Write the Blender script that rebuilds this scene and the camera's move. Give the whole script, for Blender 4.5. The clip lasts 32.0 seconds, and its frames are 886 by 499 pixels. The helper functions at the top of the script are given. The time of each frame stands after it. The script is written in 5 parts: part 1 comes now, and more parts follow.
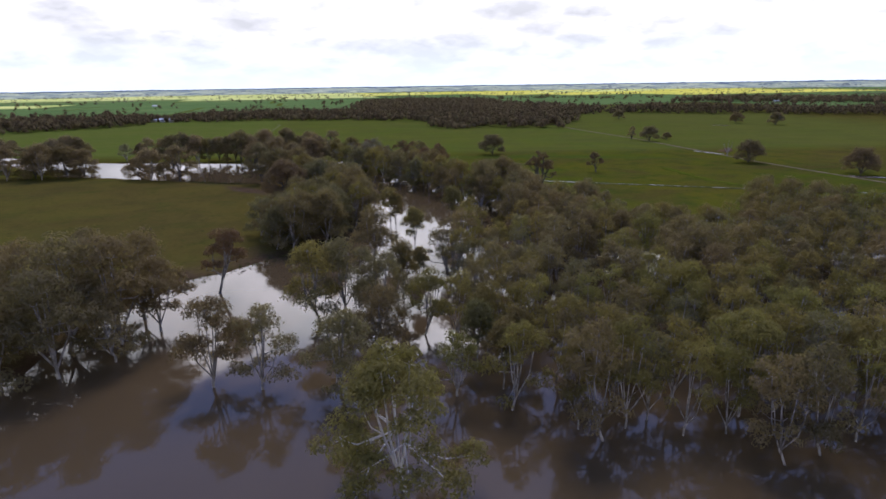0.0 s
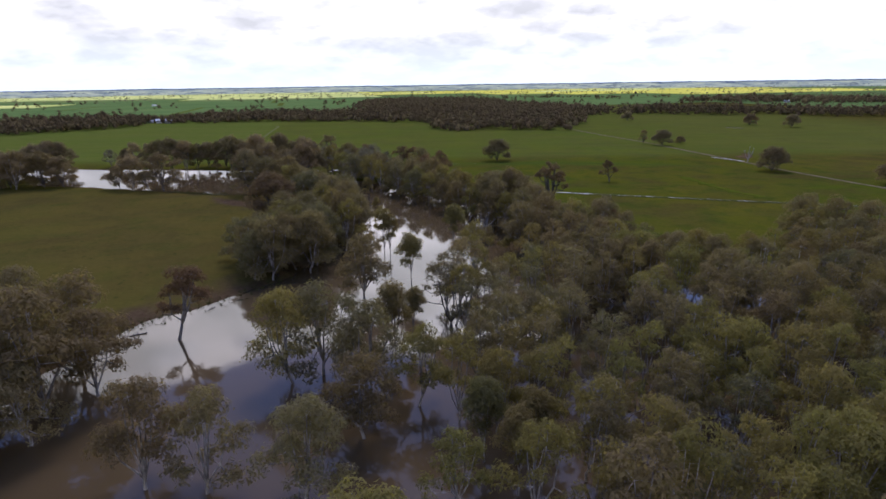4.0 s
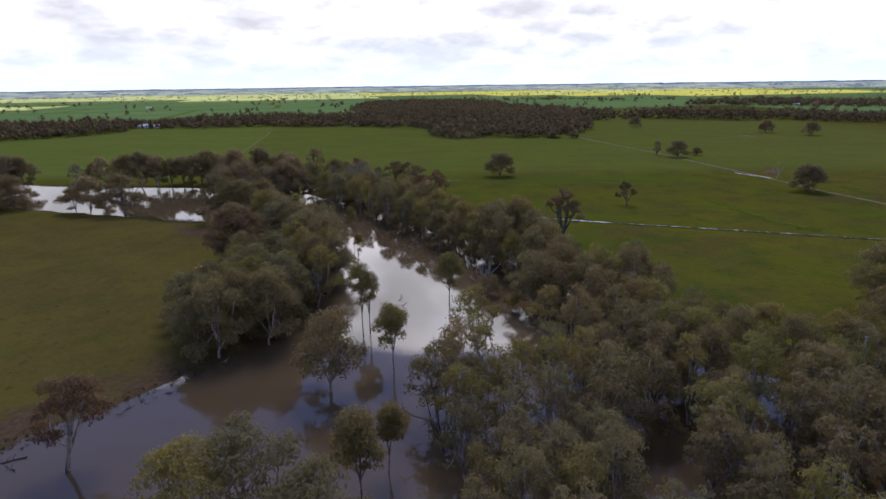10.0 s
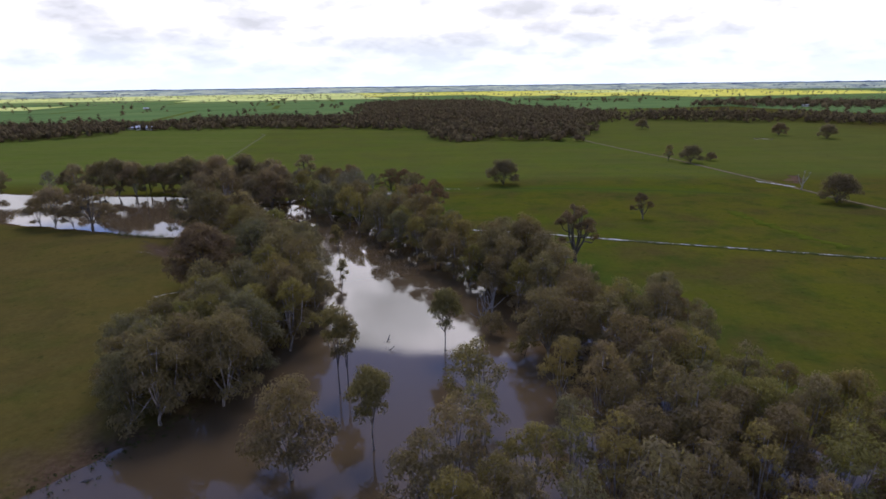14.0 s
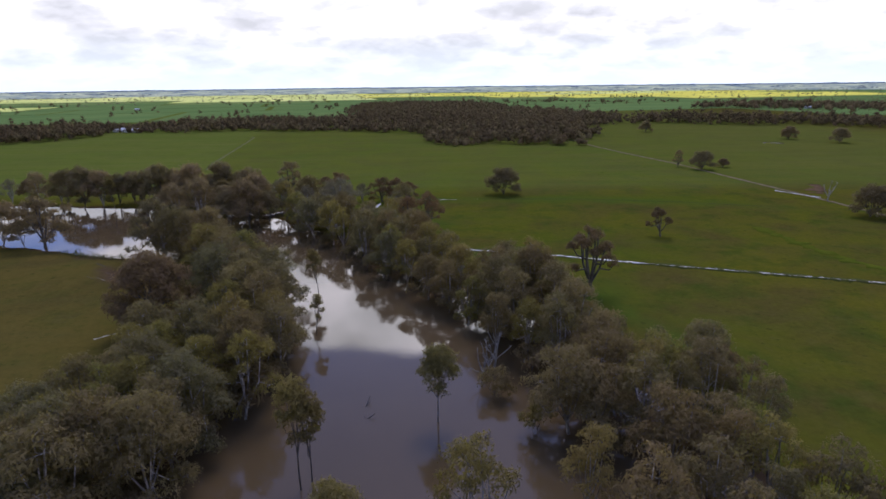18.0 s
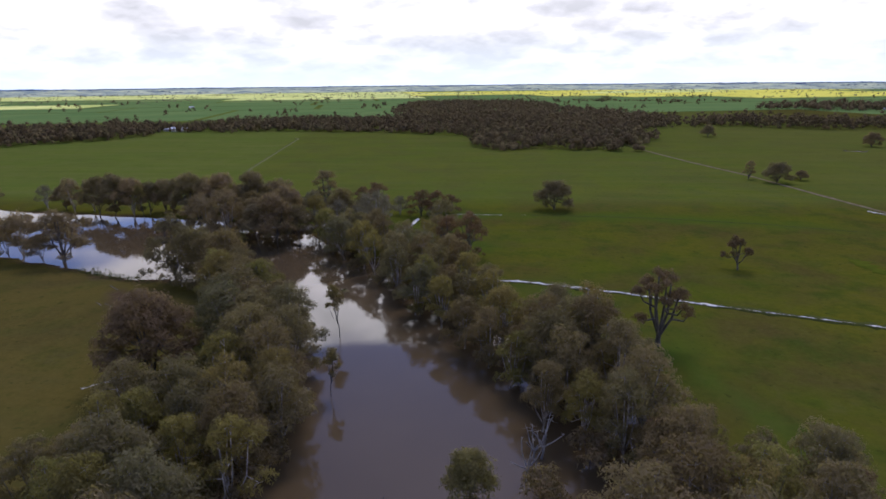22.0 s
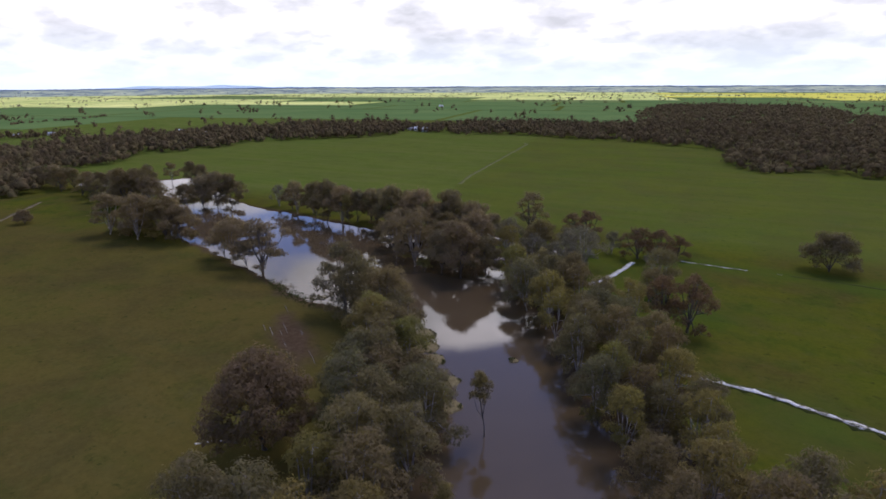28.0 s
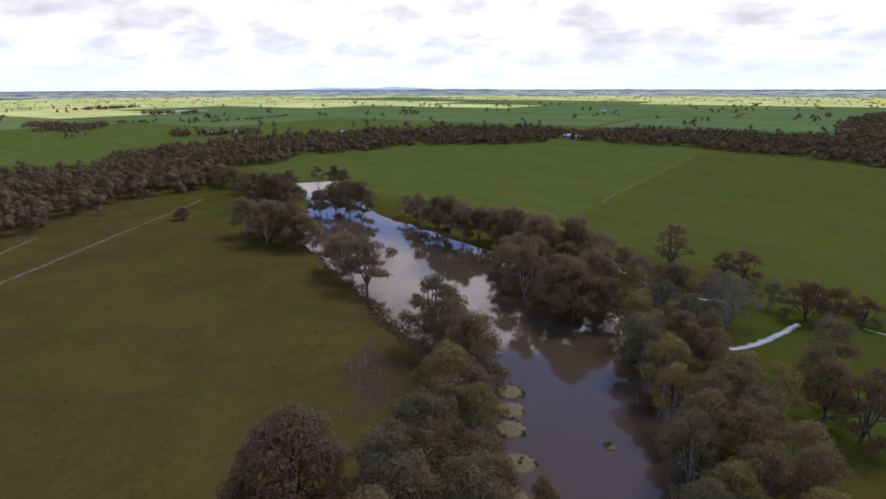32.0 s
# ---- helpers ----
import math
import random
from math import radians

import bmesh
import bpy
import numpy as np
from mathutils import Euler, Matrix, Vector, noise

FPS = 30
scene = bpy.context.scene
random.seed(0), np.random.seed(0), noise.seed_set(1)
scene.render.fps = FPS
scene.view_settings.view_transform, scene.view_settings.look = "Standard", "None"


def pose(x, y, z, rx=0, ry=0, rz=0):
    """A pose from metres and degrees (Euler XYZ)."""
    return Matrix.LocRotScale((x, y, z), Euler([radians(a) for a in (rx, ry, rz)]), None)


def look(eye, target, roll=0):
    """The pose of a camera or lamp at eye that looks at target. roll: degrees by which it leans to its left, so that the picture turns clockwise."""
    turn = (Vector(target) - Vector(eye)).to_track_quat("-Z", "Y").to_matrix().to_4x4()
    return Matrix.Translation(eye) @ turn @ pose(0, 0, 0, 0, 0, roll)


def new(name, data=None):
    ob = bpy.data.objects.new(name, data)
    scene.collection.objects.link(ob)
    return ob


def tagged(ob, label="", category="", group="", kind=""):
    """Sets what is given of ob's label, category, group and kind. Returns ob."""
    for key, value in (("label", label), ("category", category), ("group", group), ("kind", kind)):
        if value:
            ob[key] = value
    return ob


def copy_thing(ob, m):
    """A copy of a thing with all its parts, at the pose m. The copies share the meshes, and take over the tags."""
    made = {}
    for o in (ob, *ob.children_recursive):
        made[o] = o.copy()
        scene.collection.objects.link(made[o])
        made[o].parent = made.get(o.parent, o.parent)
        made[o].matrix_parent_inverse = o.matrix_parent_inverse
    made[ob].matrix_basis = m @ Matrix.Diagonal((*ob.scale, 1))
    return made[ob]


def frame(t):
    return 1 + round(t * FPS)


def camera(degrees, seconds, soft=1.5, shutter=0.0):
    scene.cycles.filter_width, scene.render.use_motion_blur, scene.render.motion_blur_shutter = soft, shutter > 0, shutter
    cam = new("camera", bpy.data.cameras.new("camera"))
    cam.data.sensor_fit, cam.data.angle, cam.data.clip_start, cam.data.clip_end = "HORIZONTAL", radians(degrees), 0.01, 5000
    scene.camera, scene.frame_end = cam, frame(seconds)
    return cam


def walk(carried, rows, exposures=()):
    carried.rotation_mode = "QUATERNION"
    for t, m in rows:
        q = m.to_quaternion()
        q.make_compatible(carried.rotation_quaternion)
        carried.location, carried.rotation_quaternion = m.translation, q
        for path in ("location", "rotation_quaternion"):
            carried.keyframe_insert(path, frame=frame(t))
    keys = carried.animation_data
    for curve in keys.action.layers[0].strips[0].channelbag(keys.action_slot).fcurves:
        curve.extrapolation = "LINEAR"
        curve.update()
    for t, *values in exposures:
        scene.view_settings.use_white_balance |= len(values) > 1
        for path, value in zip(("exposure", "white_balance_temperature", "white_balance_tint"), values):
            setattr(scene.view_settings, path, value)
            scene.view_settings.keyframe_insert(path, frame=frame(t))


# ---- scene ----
cam = camera(76.28, 32.0, soft=1.65)
PATH = [
    (0, (0.01, 0.0, 50.16), (0.0, 95.99, 22.11), -0.84),
    (1, (0.05, 5.85, 50.58), (-0.05, 101.82, 22.5), -0.89),
    (2, (0.21, 11.81, 51.11), (-0.22, 107.76, 22.93), -0.92),
    (3, (0.51, 17.79, 51.71), (-0.02, 113.74, 23.55), -0.89),
    (4, (0.96, 23.66, 52.41), (0.36, 119.59, 24.15), -0.82),
    (5, (1.3, 29.43, 53.19), (0.29, 125.36, 24.98), -0.80),
    (6, (1.62, 35.53, 54.03), (0.41, 131.45, 25.78), -0.86),
    (7, (1.75, 41.6, 54.87), (0.63, 137.53, 26.66), -0.91),
    (8, (2.23, 47.75, 55.65), (1.37, 143.68, 27.43), -0.81),
    (9, (2.61, 54.09, 56.58), (1.95, 150.01, 28.3), -0.78),
    (10, (2.87, 60.33, 57.42), (2.15, 156.26, 29.18), -0.78),
    (11, (3.24, 66.47, 57.93), (2.48, 162.39, 29.68), -0.76),
    (12, (3.49, 72.37, 58.14), (2.59, 168.28, 29.86), -0.74),
    (13, (3.84, 78.45, 58.13), (2.83, 174.37, 29.87), -0.73),
    (14, (4.31, 85.11, 58.09), (3.32, 181.05, 29.88), -0.75),
    (15, (4.53, 91.66, 58.08), (3.69, 187.62, 29.94), -0.78),
    (16, (4.78, 98.24, 58.15), (4.09, 194.21, 30.07), -0.73),
    (17, (4.71, 104.85, 58.29), (4.1, 200.82, 30.18), -0.65),
    (18, (4.97, 111.52, 58.46), (4.52, 207.49, 30.38), -0.67),
    (19, (5.52, 118.32, 58.89), (5.43, 214.28, 30.76), -0.64),
    (20, (5.68, 124.56, 59.63), (4.69, 220.51, 31.47), -0.69),
    (21, (5.95, 130.55, 60.71), (1.81, 226.38, 32.41), -0.67),
    (22, (5.88, 136.5, 61.91), (-2.55, 232.01, 33.52), -0.58),
    (23, (5.85, 142.73, 63.06), (-7.08, 237.75, 34.72), -0.51),
    (24, (6.22, 148.95, 64.06), (-12.63, 242.95, 35.63), -0.41),
    (25, (6.79, 155.33, 64.9), (-19.14, 247.64, 36.49), -0.36),
    (26, (7.3, 162.41, 65.66), (-25.65, 252.49, 37.35), -0.33),
    (27, (7.59, 169.66, 66.4), (-32.16, 256.93, 38.07), -0.35),
    (28, (7.75, 176.43, 67.21), (-38.54, 260.44, 38.94), -0.32),
    (29, (8.2, 182.5, 68.23), (-44.04, 263.0, 40.09), -0.26),
    (30, (8.23, 188.75, 69.39), (-49.36, 265.52, 41.27), -0.19),
    (31, (8.01, 195.16, 70.55), (-54.48, 268.04, 42.54), -0.03),
    (32, (7.54, 202.21, 71.55), (-60.16, 270.32, 43.66), -0.12),
]
walk(cam, [(t, look(eye, target, roll)) for t, eye, target, roll in PATH], [(0, 0.48, 6200, 21), (8, 0.44, 6200, 21), (20, 0.42, 6220, 21), (32, 0.38, 6240, 22)])

# ---- world and sun: broken cloud, bright ahead, blue gaps overhead ----
SUN_EL, SUN_AZ = radians(58), radians(-6)
SUN_DIR = Vector((-math.sin(SUN_AZ) * math.cos(SUN_EL), math.cos(SUN_AZ) * math.cos(SUN_EL), math.sin(SUN_EL)))


def link(tree, a, b):
    tree.links.new(a, b)


def math_node(tree, op, a, b=None, clamp=False):
    n = tree.nodes.new("ShaderNodeMath")
    n.operation, n.use_clamp = op, clamp
    for i, v in enumerate((a, b)):
        if v is None:
            continue
        if isinstance(v, (int, float)):
            n.inputs[i].default_value = v
        else:
            link(tree, v, n.inputs[i])
    return n.outputs[0]


def ramp_node(tree, fac, stops):
    n = tree.nodes.new("ShaderNodeValToRGB")
    while len(n.color_ramp.elements) < len(stops):
        n.color_ramp.elements.new(0.5)
    for e, (p, c) in zip(n.color_ramp.elements, stops):
        e.position = p
        e.color = (*c, 1) if isinstance(c, tuple) else (c, c, c, 1)
    link(tree, fac, n.inputs[0])
    return n.outputs[0]


def mix_node(tree, fac, a, b, blend="MIX"):
    n = tree.nodes.new("ShaderNodeMix")
    n.data_type, n.blend_type = "RGBA", blend
    for sock, v in ((n.inputs[0], fac), (n.inputs[6], a), (n.inputs[7], b)):
        if isinstance(v, (int, float)):
            sock.default_value = v
        elif isinstance(v, tuple):
            sock.default_value = (*v, 1)
        else:
            link(tree, v, sock)
    return n.outputs[2]


def noise_node(tree, vec, scale, detail=3.0, rough=0.55, dist=0.0):
    n = tree.nodes.new("ShaderNodeTexNoise")
    n.inputs["Scale"].default_value, n.inputs["Detail"].default_value = scale, detail
    n.inputs["Roughness"].default_value, n.inputs["Distortion"].default_value = rough, dist
    if vec is not None:
        link(tree, vec, n.inputs["Vector"])
    return n.outputs["Fac"]


def scaled(tree, vec, s, offset=(0, 0, 0)):
    n = tree.nodes.new("ShaderNodeMapping")
    n.inputs["Scale"].default_value = s
    n.inputs["Location"].default_value = offset
    link(tree, vec, n.inputs["Vector"])
    return n.outputs[0]


def build_sky():
    w = bpy.data.worlds.new("sky")
    scene.world = w
    w.use_nodes = True
    t = w.node_tree
    t.nodes.clear()
    out = t.nodes.new("ShaderNodeOutputWorld")
    bg = t.nodes.new("ShaderNodeBackground")
    co = t.nodes.new("ShaderNodeTexCoord")
    d = co.outputs["Generated"]
    sep = t.nodes.new("ShaderNodeSeparateXYZ")
    link(t, d, sep.inputs[0])
    x, y, z = sep.outputs
    zz = math_node(t, "MAXIMUM", z, 0.0)
    sky = t.nodes.new("ShaderNodeTexSky")
    sky.sky_type, sky.sun_disc = "NISHITA", False
    sky.sun_elevation, sky.sun_rotation = SUN_EL, -SUN_AZ
    sky_c = mix_node(t, 1.0, sky.outputs[0], (SKY_BLUE * 0.82, SKY_BLUE * 0.92, SKY_BLUE * 1.30), "MULTIPLY")
    # the cloud deck: a flat sheet of cumulus seen in perspective
    den = math_node(t, "ADD", zz, 0.10)
    cx, cy = math_node(t, "DIVIDE", x, den), math_node(t, "DIVIDE", y, den)
    comb = t.nodes.new("ShaderNodeCombineXYZ")
    link(t, cx, comb.inputs[0])
    link(t, cy, comb.inputs[1])
    deck = comb.outputs[0]
    puffs = noise_node(t, scaled(t, deck, (0.62, 0.62, 1), (3.1, 0.7, 0)), 1.0, 7.0, 0.55, 0.2)
    tall = t.nodes.new("ShaderNodeCombineXYZ")
    rise = math_node(t, "ADD", zz, 0.32)
    link(t, math_node(t, "DIVIDE", x, rise), tall.inputs[0])
    link(t, math_node(t, "DIVIDE", y, rise), tall.inputs[1])
    def billow(sx, sy):
        p = scaled(t, tall.outputs[0], (sx, sy, 1), (1.3, 4.2, 2))
        cell = t.nodes.new("ShaderNodeTexVoronoi")
        cell.feature, cell.voronoi_dimensions = "SMOOTH_F1", "2D"
        cell.inputs["Scale"].default_value, cell.inputs["Smoothness"].default_value = 1.7, 0.6
        warp = t.nodes.new("ShaderNodeTexNoise")
        warp.inputs["Scale"].default_value, warp.inputs["Detail"].default_value = 3.2, 8.0
        link(t, p, warp.inputs["Vector"])
        bent = t.nodes.new("ShaderNodeVectorMath")
        bent.operation = "MULTIPLY_ADD"
        link(t, warp.outputs["Color"], bent.inputs[0])
        bent.inputs[1].default_value = (0.9, 0.9, 0)
        link(t, p, bent.inputs[2])
        link(t, bent.outputs[0], cell.inputs["Vector"])
        puff = math_node(t, "SUBTRACT", 0.80, math_node(t, "MULTIPLY", cell.outputs["Distance"], 0.85))
        fog = noise_node(t, p, 0.8, 9.0, 0.62, 0.2)
        return math_node(t, "ADD", math_node(t, "MULTIPLY", fog, 0.62), math_node(t, "MULTIPLY", puff, 0.38))

    body, over = billow(2.4, 2.6), billow(2.37, 2.50)
    relief = math_node(t, "MULTIPLY", math_node(t, "SUBTRACT", over, body), 1.3)
    bases = math_node(t, "ADD", relief, math_node(t, "ADD", math_node(t, "MULTIPLY", body, 1.15), -0.005))
    # cover thins with height
    cover = math_node(t, "MULTIPLY", math_node(t, "SUBTRACT", zz, 0.445), 6.0)
    cover = math_node(t, "MAXIMUM", cover, -0.12)
    west = math_node(t, "MULTIPLY", ramp_node(t, math_node(t, "MULTIPLY", x, -1.0), ((0.36, 0.0), (0.66, 0.215))), ramp_node(t, zz, ((0.14, 0.0), (0.21, 1.0))))
    low = math_node(t, "MULTIPLY", ramp_node(t, zz, ((0.12, 1.0), (0.19, 0.0))), -0.16)
    east = math_node(t, "MULTIPLY", ramp_node(t, x, ((0.10, 0.0), (0.32, 0.50))), ramp_node(t, zz, ((0.26, 0.0), (0.37, 1.0))))
    cover = math_node(t, "ADD", math_node(t, "ADD", math_node(t, "ADD", cover, west), east), low)
    mask = ramp_node(t, math_node(t, "SUBTRACT", puffs, cover), ((CLOUD_LO, 0.0), (CLOUD_HI, 1.0)))
    # forward scattering: brighter towards the hidden sun
    dot = t.nodes.new("ShaderNodeVectorMath")
    dot.operation = "DOT_PRODUCT"
    link(t, d, dot.inputs[0])
    dot.inputs[1].default_value = SUN_DIR
    glow = math_node(t, "POWER", math_node(t, "MAXIMUM", dot.outputs["Value"], 0.0), 6.0)
    bright = math_node(t, "ADD", math_node(t, "MULTIPLY", glow, CLOUD_GLOW), CLOUD_BASE)
    shade = ramp_node(t, bases, ((0.44, (1.0, 1.0, 1.0)), (0.52, (0.84, 0.86, 0.86)), (0.60, (0.70, 0.73, 0.73)), (0.74, (0.55, 0.58, 0.58))))
    high = ramp_node(t, zz, ((0.11, 0.0), (0.21, 1.0)))
    bright = mix_node(t, high, (LOW_CLOUD, LOW_CLOUD, LOW_CLOUD * 1.01), bright)
    cloud = mix_node(t, 1.0, shade, bright, "MULTIPLY")
    col = mix_node(t, mask, sky_c, cloud)
    # pale blue-white haze just over the land
    haze = ramp_node(t, zz, ((0.0, 0.9), (0.03, 0.5), (0.085, 0.0)))
    col = mix_node(t, haze, col, (0.70, 0.83, 0.89))
    link(t, col, bg.inputs[0])
    bg.inputs[1].default_value = 1.0
    link(t, bg.outputs[0], out.inputs[0])


SKY_BLUE, CLOUD_LO, CLOUD_HI, CLOUD_GLOW, CLOUD_BASE, LOW_CLOUD = 0.110, 0.42, 0.50, 7.3, 1.1, 0.97
build_sky()
sun = new("sun", bpy.data.lights.new("sun", "SUN"))
sun.data.energy, sun.data.angle, sun.data.color = 1.0, radians(26), (1.0, 0.95, 0.88)
sun.matrix_world = look(SUN_DIR * 500, (0, 0, 0))


# ---- materials ----
def material(name, rough=0.7, spec=0.3):
    m = bpy.data.materials.new(name)
    m.use_nodes = True
    t = m.node_tree
    p = t.nodes["Principled BSDF"]
    p.inputs["Roughness"].default_value = rough
    p.inputs["Specular IOR Level"].default_value = spec
    return m, t, p


def position(t):
    return t.nodes.new("ShaderNodeNewGeometry").outputs["Position"]


def bump(t, p, height, strength, distance=1.0):
    b = t.nodes.new("ShaderNodeBump")
    b.inputs["Strength"].default_value, b.inputs["Distance"].default_value = strength, distance
    link(t, height, b.inputs["Height"])
    link(t, b.outputs[0], p.inputs["Normal"])


def leaf_material(name, a, b, c):
    m, t, p = material(name, 0.75, 0.06)
    info = t.nodes.new("ShaderNodeObjectInfo")
    geo = t.nodes.new("ShaderNodeNewGeometry")
    tone = ramp_node(t, info.outputs["Random"], ((0.0, a), (0.5, b), (1.0, c)))
    patch = noise_node(t, t.nodes.new("ShaderNodeTexCoord").outputs["Object"], 0.35, 2.0)
    tone = mix_node(t, ramp_node(t, patch, ((0.35, 0.0), (0.7, 0.35))), tone, b)
    shift = t.nodes.new("ShaderNodeMath")
    shift.operation = "FRACT"
    link(t, math_node(t, "MULTIPLY", info.outputs["Random"], 7.31), shift.inputs[0])
    tone = mix_node(t, 1.0, tone, ramp_node(t, shift.outputs[0], ((0.0, 0.84), (0.5, 0.98), (1.0, 1.16))), "MULTIPLY")
    spark = ramp_node(t, geo.outputs["Random Per Island"], ((0.0, 0.88), (0.6, 1.0), (1.0, 1.12)))
    tone = mix_node(t, 1.0, tone, spark, "MULTIPLY")
    tone = mix_node(t, 1.0, tone, (1.08, 1.04, 1.02), "MULTIPLY")
    link(t, tone, p.inputs["Base Color"])
    tr = t.nodes.new("ShaderNodeBsdfTranslucent")
    link(t, mix_node(t, 1.0, tone, (1.2, 1.25, 0.7), "MULTIPLY"), tr.inputs[0])
    ms = t.nodes.new("ShaderNodeMixShader")
    ms.inputs[0].default_value = 0.52
    link(t, p.outputs[0], ms.inputs[1])
    link(t, tr.outputs[0], ms.inputs[2])
    link(t, ms.outputs[0], t.nodes["Material Output"].inputs[0])
    return m


def bark_material(name, pale, dark, lo, hi):
    m, t, p = material(name, 0.85, 0.2)
    co = t.nodes.new("ShaderNodeTexCoord").outputs["Object"]
    n = noise_node(t, scaled(t, co, (1.6, 1.6, 0.5)), 1.0, 4.0, 0.6)
    link(t, ramp_node(t, n, ((lo, dark), (hi, pale))), p.inputs["Base Color"])
    bump(t, p, noise_node(t, scaled(t, co, (8, 8, 1.2)), 1.0, 3.0), 0.4, 0.05)
    return m


LEAF_GUM = leaf_material("gum_leaves", (0.160, 0.152, 0.089), (0.185, 0.155, 0.079), (0.194, 0.148, 0.081))
LEAF_GREY = leaf_material("grey_gum_leaves", (0.182, 0.157, 0.088), (0.194, 0.155, 0.083), (0.200, 0.149, 0.080))
LEAF_OLIVE = leaf_material("olive_gum_leaves", (0.193, 0.185, 0.066), (0.210, 0.178, 0.064), (0.205, 0.158, 0.068))
LEAF_YOUNG = leaf_material("young_gum_leaves", (0.177, 0.168, 0.075), (0.195, 0.162, 0.065), (0.188, 0.146, 0.066))
LEAF_BOX = leaf_material("box_leaves", (0.180, 0.156, 0.092), (0.190, 0.152, 0.090), (0.200, 0.150, 0.090))
# Lighter than the near gums: haze over the water is put into the colour.
LEAF_BANK_HAZE = leaf_material("hazed_bank_gum_leaves", (0.220, 0.184, 0.116), (0.232, 0.182, 0.110), (0.236, 0.175, 0.106))
LEAF_RUST = leaf_material("rust_leaves", (0.160, 0.106, 0.070), (0.168, 0.108, 0.068), (0.156, 0.106, 0.072))


def far_leaf_material():
    """Whole crowns of distant gums: tone shifts from crown to crown."""
    m, t, p = material("far_leaves", 0.9, 0.0)
    pos = position(t)
    n = noise_node(t, pos, 0.09, 3.0, 0.6)
    c = ramp_node(t, n, ((0.32, (0.092, 0.064, 0.036)), (0.50, (0.122, 0.090, 0.044)), (0.68, (0.150, 0.122, 0.052))))
    spark = ramp_node(t, t.nodes.new("ShaderNodeNewGeometry").outputs["Random Per Island"], ((0.0, 0.92), (1.0, 1.08)))
    link(t, mix_node(t, 1.0, c, spark, "MULTIPLY"), p.inputs["Base Color"])
    return m


LEAF_FAR = far_leaf_material()
LEAF_DARK = leaf_material("dark_leaves", (0.151, 0.113, 0.066), (0.156, 0.113, 0.068), (0.151, 0.109, 0.068))
LEAF_ASH = leaf_material("ash_leaves", (0.154, 0.142, 0.110), (0.162, 0.146, 0.115), (0.156, 0.137, 0.110))
# Grey-blue tone of the farthest trees is haze put into the leaf colour.
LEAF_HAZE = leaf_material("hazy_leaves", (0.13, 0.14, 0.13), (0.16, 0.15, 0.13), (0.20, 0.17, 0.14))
BARK_PALE = bark_material("pale_bark", (0.42, 0.38, 0.33), (0.13, 0.11, 0.09), 0.38, 0.60)
BARK_WHITE = bark_material("white_bark", (0.62, 0.58, 0.52), (0.30, 0.26, 0.22), 0.30, 0.52)
BARK_DARK = bark_material("dark_bark", (0.16, 0.14, 0.12), (0.05, 0.045, 0.04), 0.35, 0.7)
BARK_DEAD = bark_material("dead_bark", (0.36, 0.34, 0.31), (0.17, 0.15, 0.13), 0.3, 0.6)


